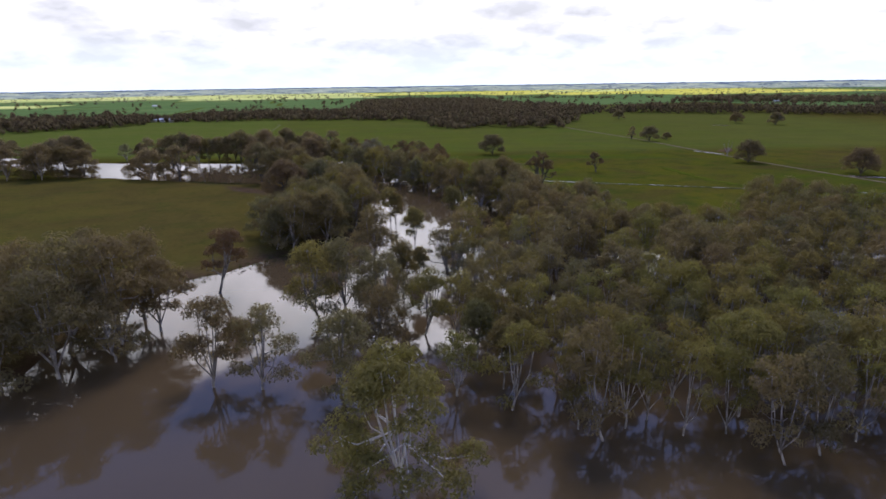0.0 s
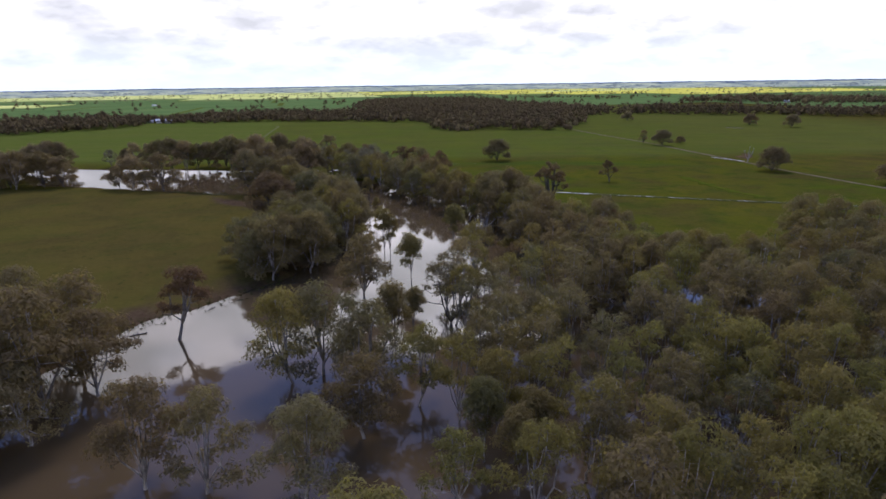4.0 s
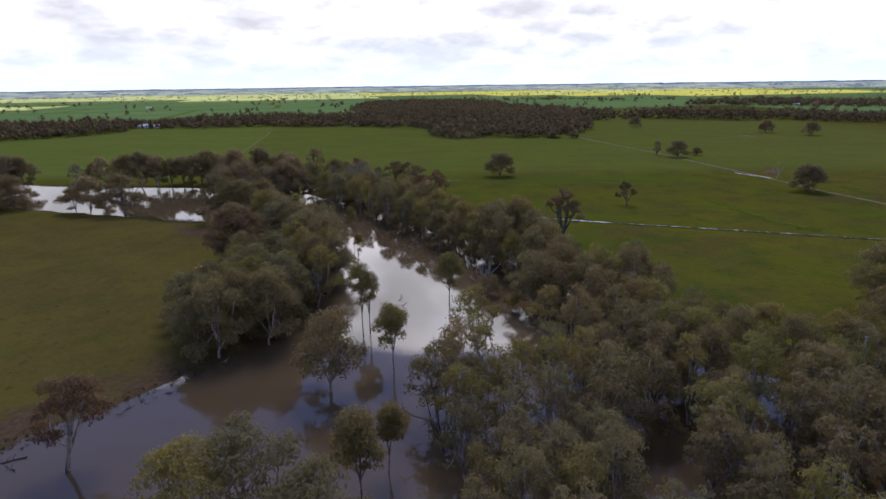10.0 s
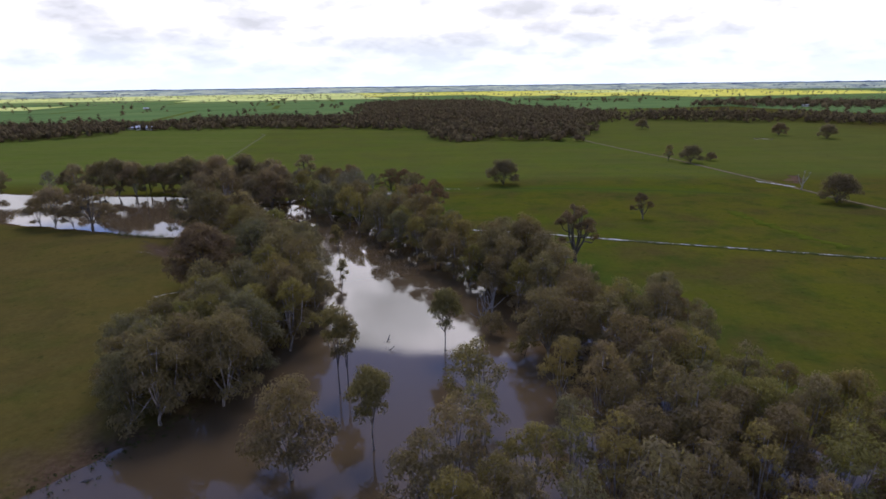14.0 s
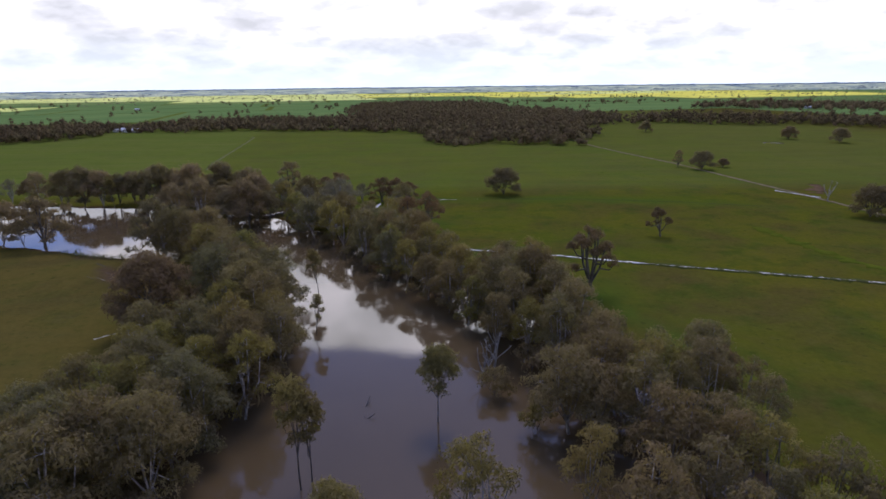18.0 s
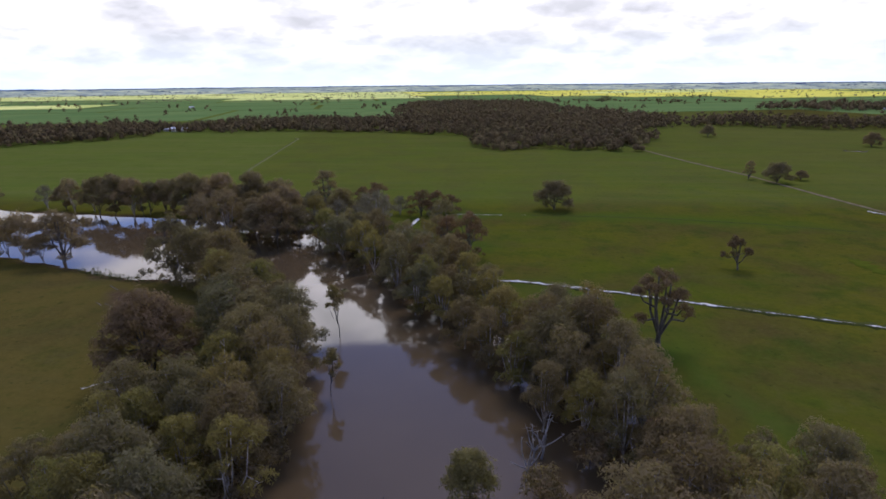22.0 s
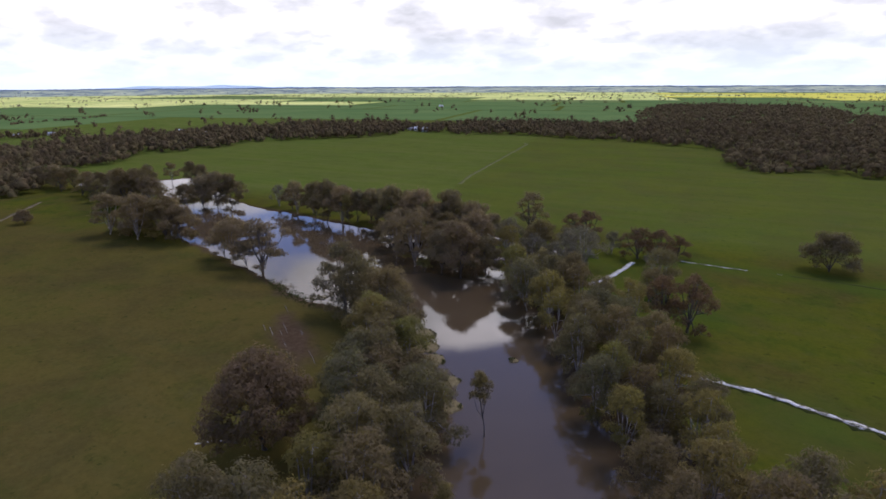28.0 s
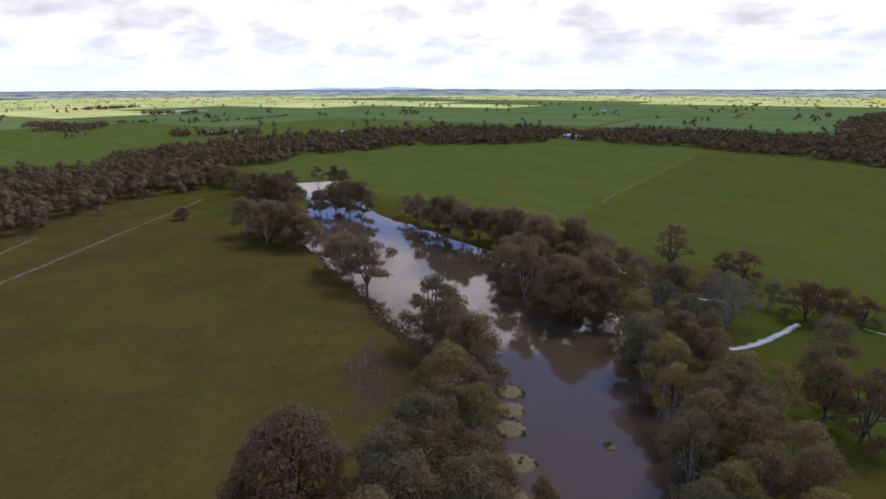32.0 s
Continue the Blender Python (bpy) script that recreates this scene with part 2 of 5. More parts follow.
def ground_material():
    m, t, p = material("pasture", 1.0, 0.0)
    pos = position(t)
    att = t.nodes.new("ShaderNodeAttribute")
    att.attribute_name = "dryness"
    mud_and_shade = t.nodes.new("ShaderNodeAttribute")
    mud_and_shade.attribute_name = "mud_and_shade"
    big = noise_node(t, pos, 0.012, 4.0, 0.6)
    mid = noise_node(t, pos, 0.07, 5.0, 0.62)
    fine = noise_node(t, pos, 0.9, 4.0, 0.7)
    rows = noise_node(t, scaled(t, pos, (0.012, 0.11, 1)), 1.0, 4.0, 0.6)
    patch = noise_node(t, scaled(t, pos, (1, 1, 1), (40, 11, 0)), 0.028, 5.0, 0.62, 0.4)
    green = ramp_node(t, big, ((0.3, (0.068, 0.087, 0.009)), (0.5, (0.085, 0.088, 0.010)), (0.72, (0.100, 0.087, 0.012))))
    olive = ramp_node(t, big, ((0.3, (0.086, 0.080, 0.016)), (0.5, (0.098, 0.078, 0.018)), (0.72, (0.104, 0.076, 0.020))))
    c = mix_node(t, att.outputs["Fac"], green, olive)
    c = mix_node(t, ramp_node(t, patch, ((0.42, 0.0), (0.66, 0.85))), c, (0.074, 0.058, 0.017))
    c = mix_node(t, ramp_node(t, rows, ((0.50, 0.0), (0.80, 0.45))), c, (0.078, 0.072, 0.022))
    damp = math_node(t, "MULTIPLY", ramp_node(t, mid, ((0.50, 0.0), (0.68, 0.7))), math_node(t, "SUBTRACT", 1.0, math_node(t, "MULTIPLY", att.outputs["Fac"], 0.6)))
    c = mix_node(t, damp, c, (0.038, 0.062, 0.009))
    c = mix_node(t, 1.0, c, ramp_node(t, fine, ((0.25, 0.84), (0.75, 1.14))), "MULTIPLY")
    tuft = noise_node(t, pos, 0.24, 6.0, 0.75, 0.3)
    c = mix_node(t, ramp_node(t, tuft, ((0.54, 0.0), (0.66, 0.30))), c, (0.034, 0.050, 0.009))
    c = mix_node(t, ramp_node(t, tuft, ((0.34, 0.28), (0.46, 0.0))), c, (0.098, 0.088, 0.026))
    lush = t.nodes.new("ShaderNodeAttribute")
    lush.attribute_name = "lush"
    c = mix_node(t, math_node(t, "MULTIPLY", lush.outputs["Fac"], 0.85), c, ramp_node(t, math_node(t, "ADD", math_node(t, "MULTIPLY", mid, 0.5), math_node(t, "MULTIPLY", rows, 0.5)), ((0.38, (0.090, 0.132, 0.022)), (0.50, (0.114, 0.150, 0.028)), (0.62, (0.142, 0.158, 0.038)))))
    rank = t.nodes.new("ShaderNodeAttribute")
    rank.attribute_name = "rank"
    c = mix_node(t, math_node(t, "MULTIPLY", rank.outputs["Fac"], 0.9), c, ramp_node(t, mid, ((0.3, (0.044, 0.082, 0.010)), (0.7, (0.066, 0.104, 0.014)))))
    speck = noise_node(t, scaled(t, pos, (1, 1, 1), (5, 83, 0)), 0.42, 3.0, 0.6)
    c = mix_node(t, ramp_node(t, speck, ((0.64, 0.0), (0.70, 0.55))), c, (0.030, 0.042, 0.009))
    soil = ramp_node(t, fine, ((0.3, (0.062, 0.038, 0.020)), (0.7, (0.105, 0.072, 0.040))))
    wet = math_node(t, "ADD", mud_and_shade.outputs["Fac"], math_node(t, "MULTIPLY", math_node(t, "SUBTRACT", mid, 0.5), 1.3))
    c = mix_node(t, ramp_node(t, wet, ((0.35, 0.0), (0.75, 1.0))), c, soil)
    link(t, c, p.inputs["Base Color"])
    bump(t, p, fine, 0.18, 0.2)
    return m


def water_material():
    m, t, p = material("flood_water", 0.035, 0.5)
    pos = position(t)
    silt = noise_node(t, pos, 0.03, 3.0)
    link(t, ramp_node(t, silt, ((0.3, (0.078, 0.054, 0.027)), (0.7, (0.092, 0.064, 0.032)))), p.inputs["Base Color"])
    p.inputs["IOR"].default_value = 1.34
    bump(t, p, noise_node(t, pos, 0.55, 3.0, 0.6), 0.05, 0.08)
    return m


def plain_material(name, a, b, scale, rough=0.8, strength=0.0, spec=0.25):
    m, t, p = material(name, rough, spec)
    n = noise_node(t, position(t), scale, 5.0, 0.65)
    link(t, ramp_node(t, n, ((0.3, a), (0.7, b))), p.inputs["Base Color"])
    if strength:
        bump(t, p, n, strength, 0.2)
    return m


def silt_material(name="silty_water", dry=0.0):
    """Shallow bright water broken by grass and muddy patches. Its glints are painted as pale base colour."""
    m, t, p = material(name, 0.75 + 5 * dry, 0.16 - 3 * dry)
    pos = position(t)
    n = noise_node(t, pos, 0.55, 5.0, 0.7)
    n = math_node(t, "SUBTRACT", n, dry)
    link(t, ramp_node(t, n, ((0.40, (0.05, 0.055, 0.022)), (0.46, (0.26, 0.235, 0.17)), (0.55, (0.62, 0.60, 0.53)))), p.inputs["Base Color"])
    bump(t, p, n, 0.05, 0.2)
    return m


GROUND, WATER = ground_material(), water_material()
SILT = silt_material()
THIN_SILT = silt_material("broken_silty_water", 0.05)
CANOLA = plain_material("canola", (0.66, 0.60, 0.09), (0.86, 0.77, 0.14), 0.01, 1.0, 0.0, 0.0)
# Far crop and pasture tones raised to stand for sunlight, this one also haze.
SUNLIT_CROP = plain_material("sunlit_crop", (0.46, 0.53, 0.13), (0.92, 0.88, 0.30), 0.0045, 1.0, 0.0, 0.0)
YOUNG_CROP = plain_material("young_crop", (0.100, 0.172, 0.052), (0.150, 0.215, 0.066), 0.006, 1.0, 0.0, 0.0)
STUBBLE = plain_material("fallow", (0.085, 0.088, 0.045), (0.12, 0.115, 0.06), 0.006, 1.0, 0.0, 0.0)
BRIGHT_PASTURE = plain_material("bright_pasture", (0.13, 0.20, 0.055), (0.21, 0.25, 0.085), 0.004, 1.0, 0.0, 0.0)
DIRT = plain_material("dirt_track", (0.11, 0.088, 0.044), (0.21, 0.172, 0.10), 0.25, 1.0, 0.3, 0.0)
# Bright glints of this water are partly painted as pale base colour.
CLAY_WATER = plain_material("clay_water", (0.26, 0.24, 0.18), (0.58, 0.57, 0.53), 0.9, 0.15, 0.05, 0.5)
TRAIL = plain_material("lush_grass", (0.064, 0.086, 0.009), (0.080, 0.092, 0.011), 0.12, 1.0, 0.0, 0.0)
PALE_GRASS = plain_material("pale_grass", (0.112, 0.122, 0.038), (0.150, 0.150, 0.060), 0.2, 1.0, 0.0, 0.0)
SAND = plain_material("sand", (0.145, 0.118, 0.056), (0.255, 0.205, 0.098), 1.6, 1.0, 0.6, 0.0)
MOUND_GRASS = plain_material("mound_grass", (0.085, 0.088, 0.026), (0.120, 0.110, 0.038), 1.2, 1.0, 0.0, 0.0)
TUSSOCK = plain_material("tussock", (0.046, 0.056, 0.014), (0.070, 0.074, 0.020), 1.2, 1.0, 0.0, 0.0)
# Haze is painted into the pale and blue tones of these backdrop colours.
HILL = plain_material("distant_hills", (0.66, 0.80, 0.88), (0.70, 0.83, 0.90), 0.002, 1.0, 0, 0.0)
# Glow added to the hills to stand for haze, not a light source.
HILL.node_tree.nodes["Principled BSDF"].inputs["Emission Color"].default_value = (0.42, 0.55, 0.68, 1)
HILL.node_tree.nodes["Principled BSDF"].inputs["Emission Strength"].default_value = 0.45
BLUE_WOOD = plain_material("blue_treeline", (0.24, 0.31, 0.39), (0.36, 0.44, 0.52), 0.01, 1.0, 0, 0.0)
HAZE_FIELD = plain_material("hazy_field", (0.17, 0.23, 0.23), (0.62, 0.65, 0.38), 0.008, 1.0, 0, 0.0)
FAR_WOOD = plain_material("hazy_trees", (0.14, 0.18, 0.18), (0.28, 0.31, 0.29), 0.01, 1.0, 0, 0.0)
WALL = plain_material("painted_wall", (0.74, 0.73, 0.70), (0.82, 0.81, 0.79), 0.8, 0.6)
TIN = plain_material("tin_roof", (0.55, 0.57, 0.60), (0.74, 0.75, 0.77), 0.7, 0.4)
GLASS = plain_material("dark_window", (0.03, 0.035, 0.04), (0.05, 0.055, 0.06), 1.0, 0.1)


# ---- mesh helpers ----
def mesh_of(name, verts, quads, mat):
    """A mesh from vertex and face arrays; quads has rows of 3 or 4 indices."""
    verts, quads = np.asarray(verts, np.float32), np.asarray(quads, np.int32)
    me = bpy.data.meshes.new(name)
    n, k = quads.shape
    me.vertices.add(len(verts))
    me.vertices.foreach_set("co", verts.ravel())
    me.loops.add(n * k)
    me.loops.foreach_set("vertex_index", quads.ravel())
    me.polygons.add(n)
    me.polygons.foreach_set("loop_start", np.arange(0, n * k, k, dtype=np.int32))
    me.polygons.foreach_set("loop_total", np.full(n, k, np.int32))
    me.materials.append(mat)
    me.update(calc_edges=True)
    me.validate()
    return me


def part(name, data, parent, label=""):
    ob = new(name, data)
    ob.parent = parent
    return tagged(ob, label)


def bm_mesh(name, bm, mat):
    me = bpy.data.meshes.new(name)
    bm.to_mesh(me)
    bm.free()
    me.materials.append(mat)
    return me


def box(bm, size, at, rz=0.0):
    bmesh.ops.create_cube(bm, size=1.0, matrix=pose(*at, 0, 0, rz) @ Matrix.Diagonal((*size, 1)))


class Pile:
    """Gathers vertices and quads."""

    def __init__(self):
        self.v, self.q, self.n = [], [], 0

    def add(self, verts, quads):
        self.v.append(verts)
        self.q.append(np.asarray(quads) + self.n)
        self.n += len(verts)

    def mesh(self, name, mat):
        return mesh_of(name, np.concatenate(self.v), np.concatenate(self.q), mat)


def tube(pile, pts, radii, sides=6):
    pts, rings = np.asarray(pts, float), []
    for i, p in enumerate(pts):
        a = pts[min(i + 1, len(pts) - 1)] - pts[max(i - 1, 0)]
        a = a / (np.linalg.norm(a) + 1e-9)
        u = np.cross(a, (0.3, 1.0, 0.1))
        u /= np.linalg.norm(u) + 1e-9
        w = np.cross(a, u)
        ang = np.arange(sides) * 2 * np.pi / sides
        rings.append(p + radii[i] * (np.cos(ang)[:, None] * u + np.sin(ang)[:, None] * w))
    q = []
    for i in range(len(pts) - 1):
        for j in range(sides):
            k = (j + 1) % sides
            q.append((i * sides + j, i * sides + k, (i + 1) * sides + k, (i + 1) * sides + j))
    pile.add(np.concatenate(rings), q)


def leaves(rng, pile, centre, radius, count, size, squash=0.75, low=-0.55, long=0.95):
    """A clump of hanging leaf sprays on a rough dome."""
    u = rng.normal(size=(count * 2, 3))
    u /= np.linalg.norm(u, axis=1)[:, None]
    u = u[u[:, 2] > low][:count]
    k = len(u)
    r = radius * np.clip(rng.normal(0.90, 0.21, k), 0.3, 1.5)[:, None]
    c = np.asarray(centre) + u * r * (1, 1, squash)
    nrm = u * 0.9 + rng.normal(scale=0.30, size=(k, 3)) + (0, 0, 0.35)
    nrm /= np.linalg.norm(nrm, axis=1)[:, None]
    down = np.array((0, 0, -1.0)) + rng.normal(scale=0.5, size=(k, 3))
    t1 = down - (down * nrm).sum(1)[:, None] * nrm
    t1 /= np.linalg.norm(t1, axis=1)[:, None] + 1e-9
    t2 = np.cross(nrm, t1)
    s = size * rng.uniform(0.55, 1.35, k)[:, None]
    v = np.stack([c - t1 * s * 0.6 + t2 * s * 0.31, c - t1 * s * 0.45 - t2 * s * 0.31, c + t1 * s * long], 1).reshape(-1, 3)
    pile.add(v, np.arange(3 * k).reshape(-1, 3))


def crown_mesh(leaf, twig, green, bark):
    """Leaves and the twigs that carry them, in one mesh with two materials."""
    q = np.concatenate(twig.q)
    tri = np.concatenate([q[:, :3], q[:, [0, 2, 3]]]) + leaf.n
    faces = np.concatenate(leaf.q + [tri])
    me = mesh_of("crown", np.concatenate(leaf.v + twig.v), faces, green)
    me.materials.append(bark)
    me.polygons.foreach_set("material_index", np.r_[np.zeros(len(faces) - len(tri), np.int32), np.ones(len(tri), np.int32)].astype(np.int32))
    return me


def make_tree(seed, height, radius, bare, clumps, count, size, girth=0.36, lean=0.06, squash=0.9, clump=(0.44, 0.66), low=-0.45, lobes=8, split=None, fan=0.74, droop=1.0, lobe=(0.28, 0.50), under=-0.4, thin=0.10):
    """Piles of wood and leaves. bare: the part of the height below the crown; lobes: domed sub-crowns, each on an ascending limb."""
    rng = np.random.RandomState(seed)
    wood, twig, limb, leaf = Pile(), Pile(), [Pile() for _ in range(min(lobes, 6))], Pile()
    tilt = rng.normal(scale=lean, size=2)
    fork = np.array([tilt[0] * height * 0.4, tilt[1] * height * 0.4, height * (split or max(bare * 0.8, 0.14)) * rng.uniform(0.85, 1.1)])
    base = np.array((0, 0, -1.5))
    bend = rng.normal(scale=0.15, size=3) * (1, 1, 0)
    tube(wood, [base, base * 0.15, fork * 0.5 + bend, fork], [girth * 1.35, girth * 1.05, girth * 0.85, girth * 0.75], 7)
    spin, per, knees = rng.uniform(0, 6.28), max(2, clumps // lobes), []
    for i in range(lobes):
        f = (i + 0.35) / lobes
        ang = spin + i * 2.39996 + rng.uniform(-0.35, 0.35)
        wide = radius * rng.uniform(*lobe) * (1.12 - 0.25 * f)
        out = radius * fan * min(1.0, 0.12 + 1.25 * f**0.8) * rng.uniform(0.75, 1.2)
        depth = max(height * (1 - bare) - 1.7 * wide, 0.0)
        top = height - wide * 0.85 - depth * droop * min(1.0, f**0.9 * rng.uniform(0.7, 1.2))
        c = np.array([tilt[0] * top + math.cos(ang) * out, tilt[1] * top + math.sin(ang) * out, top])
        at, low_end, thick = i, fork * (1, 1, rng.uniform(0.65, 1.0)), girth
        if i >= 6:
            at = min(range(6), key=lambda n: np.linalg.norm(knees[n] - c) + 2 * max(0.0, knees[n][2] - c[2]))
            low_end, thick = knees[at], girth * 0.62
        knee = low_end * 0.5 + c * 0.5 + (math.cos(ang) * out * 0.12, math.sin(ang) * out * 0.12, -0.06 * height * rng.uniform(0, 1)) + rng.normal(scale=0.25, size=3)
        tip = c + (0, 0, wide * 0.25)
        knees.append(knee)
        tube(limb[at], [low_end, knee, c, tip], [thick * 0.6, thick * 0.42, thick * 0.24, thick * 0.08], 6)
        for k in range(per):
            zc = 1 - (1 - under) * (k + 0.3) / per
            if rng.uniform() < thin:
                continue
            a2 = ang + k * 2.39996 + rng.uniform(-0.4, 0.4)
            rad = wide * rng.uniform(*clump) * (1.0 if zc > 0 else 0.8)
            r2 = max(0.0, 1 - zc * zc) ** 0.5 * (wide - rad * 0.55) * rng.uniform(0.8, 1.2)
            q = c + (math.cos(a2) * r2, math.sin(a2) * r2, zc * (wide - rad * 0.6) * 0.9)
            q[2] = min(max(q[2], 0.6), height - rad * squash * 0.9)
            near = knee if np.linalg.norm(knee - q) + 0.3 < np.linalg.norm(c - q) else c
            tube(twig, [near, near * 0.45 + q * 0.55 + rng.normal(scale=0.15, size=3) + (0, 0, -0.15), q - (0, 0, 0.2 * rad)], [girth * 0.22, girth * 0.13, girth * 0.03], 4)
            leaves(rng, leaf, q, rad, int(count * 12.6 * rad * rad * rng.uniform(0.55, 1.15)), size, squash, low)
    return wood, limb, leaf, twig


# ---- ground and water ----
def smooth(points, steps=4):
    """A closed smooth line through the points."""
    p = np.array(points, float)
    out = []
    for i in range(len(p)):
        a, b, c, d = p[i - 1], p[i], p[(i + 1) % len(p)], p[(i + 2) % len(p)]
        for s in range(steps):
            u = s / steps
            out.append(0.5 * (2 * b + (c - a) * u + (2 * a - 5 * b + 4 * c - d) * u * u + (3 * b - a - 3 * c + d) * u**3))
    return np.array(out)


def inside(pts, poly):
    x, y = pts[:, 0], pts[:, 1]
    r = np.zeros(len(pts), bool)
    for a, b in zip(poly, np.roll(poly, -1, 0)):
        hit = (a[1] > y) != (b[1] > y)
        r ^= hit & (x < (b[0] - a[0]) * (y - a[1]) / (b[1] - a[1] + 1e-12) + a[0])
    return r


def outward(pts, poly):
    """Distance to the outline: positive outside, negative inside."""
    best = np.full(len(pts), 1e9)
    for a, b in zip(poly, np.roll(poly, -1, 0)):
        ab = b - a
        u = np.clip(((pts - a) @ ab) / (ab @ ab + 1e-9), 0, 1)
        best = np.minimum(best, np.hypot(*(pts - a - u[:, None] * ab).T))
    return np.where(inside(pts, poly), -best, best)


WEST_BANK = [(-150, -160), (-122, -40), (-106, 30), (-88, 72), (-79, 88), (-77, 118), (-73, 138), (-65, 148), (-58, 157), (-50, 166), (-43, 176),
             (-39, 195), (-36, 215), (-38, 235), (-43, 253), (-52, 272), (-66, 292), (-80, 303), (-101, 304), (-126, 308), (-147, 317), (-180, 326),
             (-205, 334), (-227, 340), (-260, 362), (-290, 387), (-325, 405), (-352, 418), (-378, 404), (-402, 396)]
EAST_BANK = [(-408, 404), (-385, 416), (-370, 436), (-360, 452), (-338, 440), (-300, 425), (-276, 414), (-240, 401), (-195, 396), (-152, 389),
             (-120, 384), (-95, 379), (-76, 368), (-60, 350), (-42, 332), (-24, 310), (-8, 292), (8, 272), (22, 254), (33, 236),
             (40, 218), (48, 200), (55, 178), (70, 160), (95, 165), (112, 178), (140, 160), (220, 120), (320, 60), (320, -160)]
RIVER = smooth(WEST_BANK + EAST_BANK)


def lines(lo, hi, step, far_lo, far_hi):
    mid = list(np.arange(lo, hi + 0.1, step))
    up, s = [], step
    v = hi
    while v < far_hi:
        s *= 1.14
        v = min(v + s, far_hi)
        up.append(v)
    down, s, v = [], step, lo
    while v > far_lo:
        s *= 1.14
        v = max(v - s, far_lo)
        down.append(v)
    return np.array(down[::-1] + mid + up)


def ripple(x, y):
    return (np.sin(x * 0.31 + 1.7 * np.sin(y * 0.13)) + np.sin(y * 0.37 + 1.3 * np.sin(x * 0.17)) + 0.6 * np.sin(x * 0.83 + y * 0.71)) / 2.6


def build_ground():
    xs, ys = lines(-400, 180, 2.8, -4700, 4700), lines(20, 470, 2.8, -4550, 4850)
    gx, gy = np.meshgrid(xs, ys)
    p = np.stack([gx.ravel(), gy.ravel()], 1)
    d = outward(p, RIVER) + 1.6 * ripple(p[:, 0], p[:, 1])
    land = 0.10 + 0.42 * np.clip(d / 14, 0, 1) ** 0.7 + 0.05 * ripple(p[:, 0] * 0.3, p[:, 1] * 0.3) * np.clip(d / 20, 0, 1)
    bed = np.maximum(d * 0.22, -1.25)
    z = np.where(d > 0, np.minimum(land, d * 0.12 + 0.0), bed)
    nx, ny = len(xs), len(ys)
    i = (np.arange(ny - 1)[:, None] * nx + np.arange(nx - 1)).ravel()
    me = mesh_of("ground", np.column_stack([p, z]), np.stack([i, i + 1, i + nx + 1, i + nx], 1), GROUND)
    dry = np.where(p[:, 0] < -45, np.clip((345 - p[:, 1]) / 30, 0, 1), 0.0)
    dry *= np.clip((p[:, 0] + 470) / 60, 0, 1)
    dry = np.maximum(dry, 0.6 * np.clip((p[:, 0] - 190) / 110, 0, 1) * np.clip((p[:, 1] - 240) / 90, 0, 1))
    mud_and_shade = np.clip(1 - d / np.where((p[:, 1] < 190) & (p[:, 0] < 0), 24.0, 8.0), 0, 1) * np.where(p[:, 0] < 0, 0.82, 1.0)
    lane = np.abs((p[:, 1] - 279) - 0.75 * (p[:, 0] + 95) * -1.0) / 9
    claypan = np.exp(-(((p[:, 0] + 96) / 20) ** 2 + lane**2)) * 0.85
    mud_and_shade = np.maximum(mud_and_shade, claypan)
    # Broad faint darkening for dim light on the field, painted in soil colour.
    mud_and_shade = np.maximum(mud_and_shade, 0.22 * np.exp(-(((p[:, 0] + 98) / 34) ** 2 + ((p[:, 1] - 258) / 30) ** 2)))
    fence_x = -168 - (p[:, 1] - 520) * 0.205
    north = np.clip((p[:, 1] - 415) / 30, 0, 1) * np.clip((p[:, 0] + 560) / 60, 0, 1)
    # Greener paddocks; their added brightness also stands for sunlight out there.
    lush = north * np.where(p[:, 0] < fence_x, 0.72, 0.45) * np.clip((560 - p[:, 0]) / 100, 0, 1)
    lush = np.maximum(lush, 1.0 * np.clip((-470 - p[:, 0]) / 60, 0, 1))
    ditch_y = 402.6 - np.clip(p[:, 0] - 40, 0, 400) ** 2 * 0.0017
    damp = 0.8 * np.exp(-(((p[:, 1] - ditch_y) / 9) ** 2)) * np.clip((p[:, 0] + 40) / 20, 0, 1) * np.clip((190 - p[:, 0]) / 60, 0, 1)
    for x, y, r in ((-26, 384, 22), (-8, 348, 17), (50, 262, 9), (-110, 408, 20), (26, 300, 12)):
        damp = np.maximum(damp, 0.7 * np.exp(-((p[:, 0] - x) ** 2 + (p[:, 1] - y) ** 2) / r**2))
    trail = np.abs((p[:, 0] - 47) - (264 - p[:, 1]) * 0.36) / 3.2
    damp = np.maximum(damp, 0.8 * np.exp(-(trail**2)) * np.clip((268 - p[:, 1]) / 6, 0, 1) * np.clip((p[:, 1] - 222) / 10, 0, 1))
    damp *= 0.75 + 0.35 * ripple(p[:, 0] * 0.4, p[:, 1] * 0.4)
    for name, values in (("dryness", dry), ("mud_and_shade", mud_and_shade), ("lush", lush), ("rank", damp)):
        a = me.attributes.new(name, "FLOAT", "POINT")
        a.data.foreach_set("value", values.astype(np.float32))
    for f in me.polygons:
        f.use_smooth = True
    return tagged(new("ground", me), "green and olive flood-plain pasture with muddy banks", "ground", kind="structure")


build_ground()


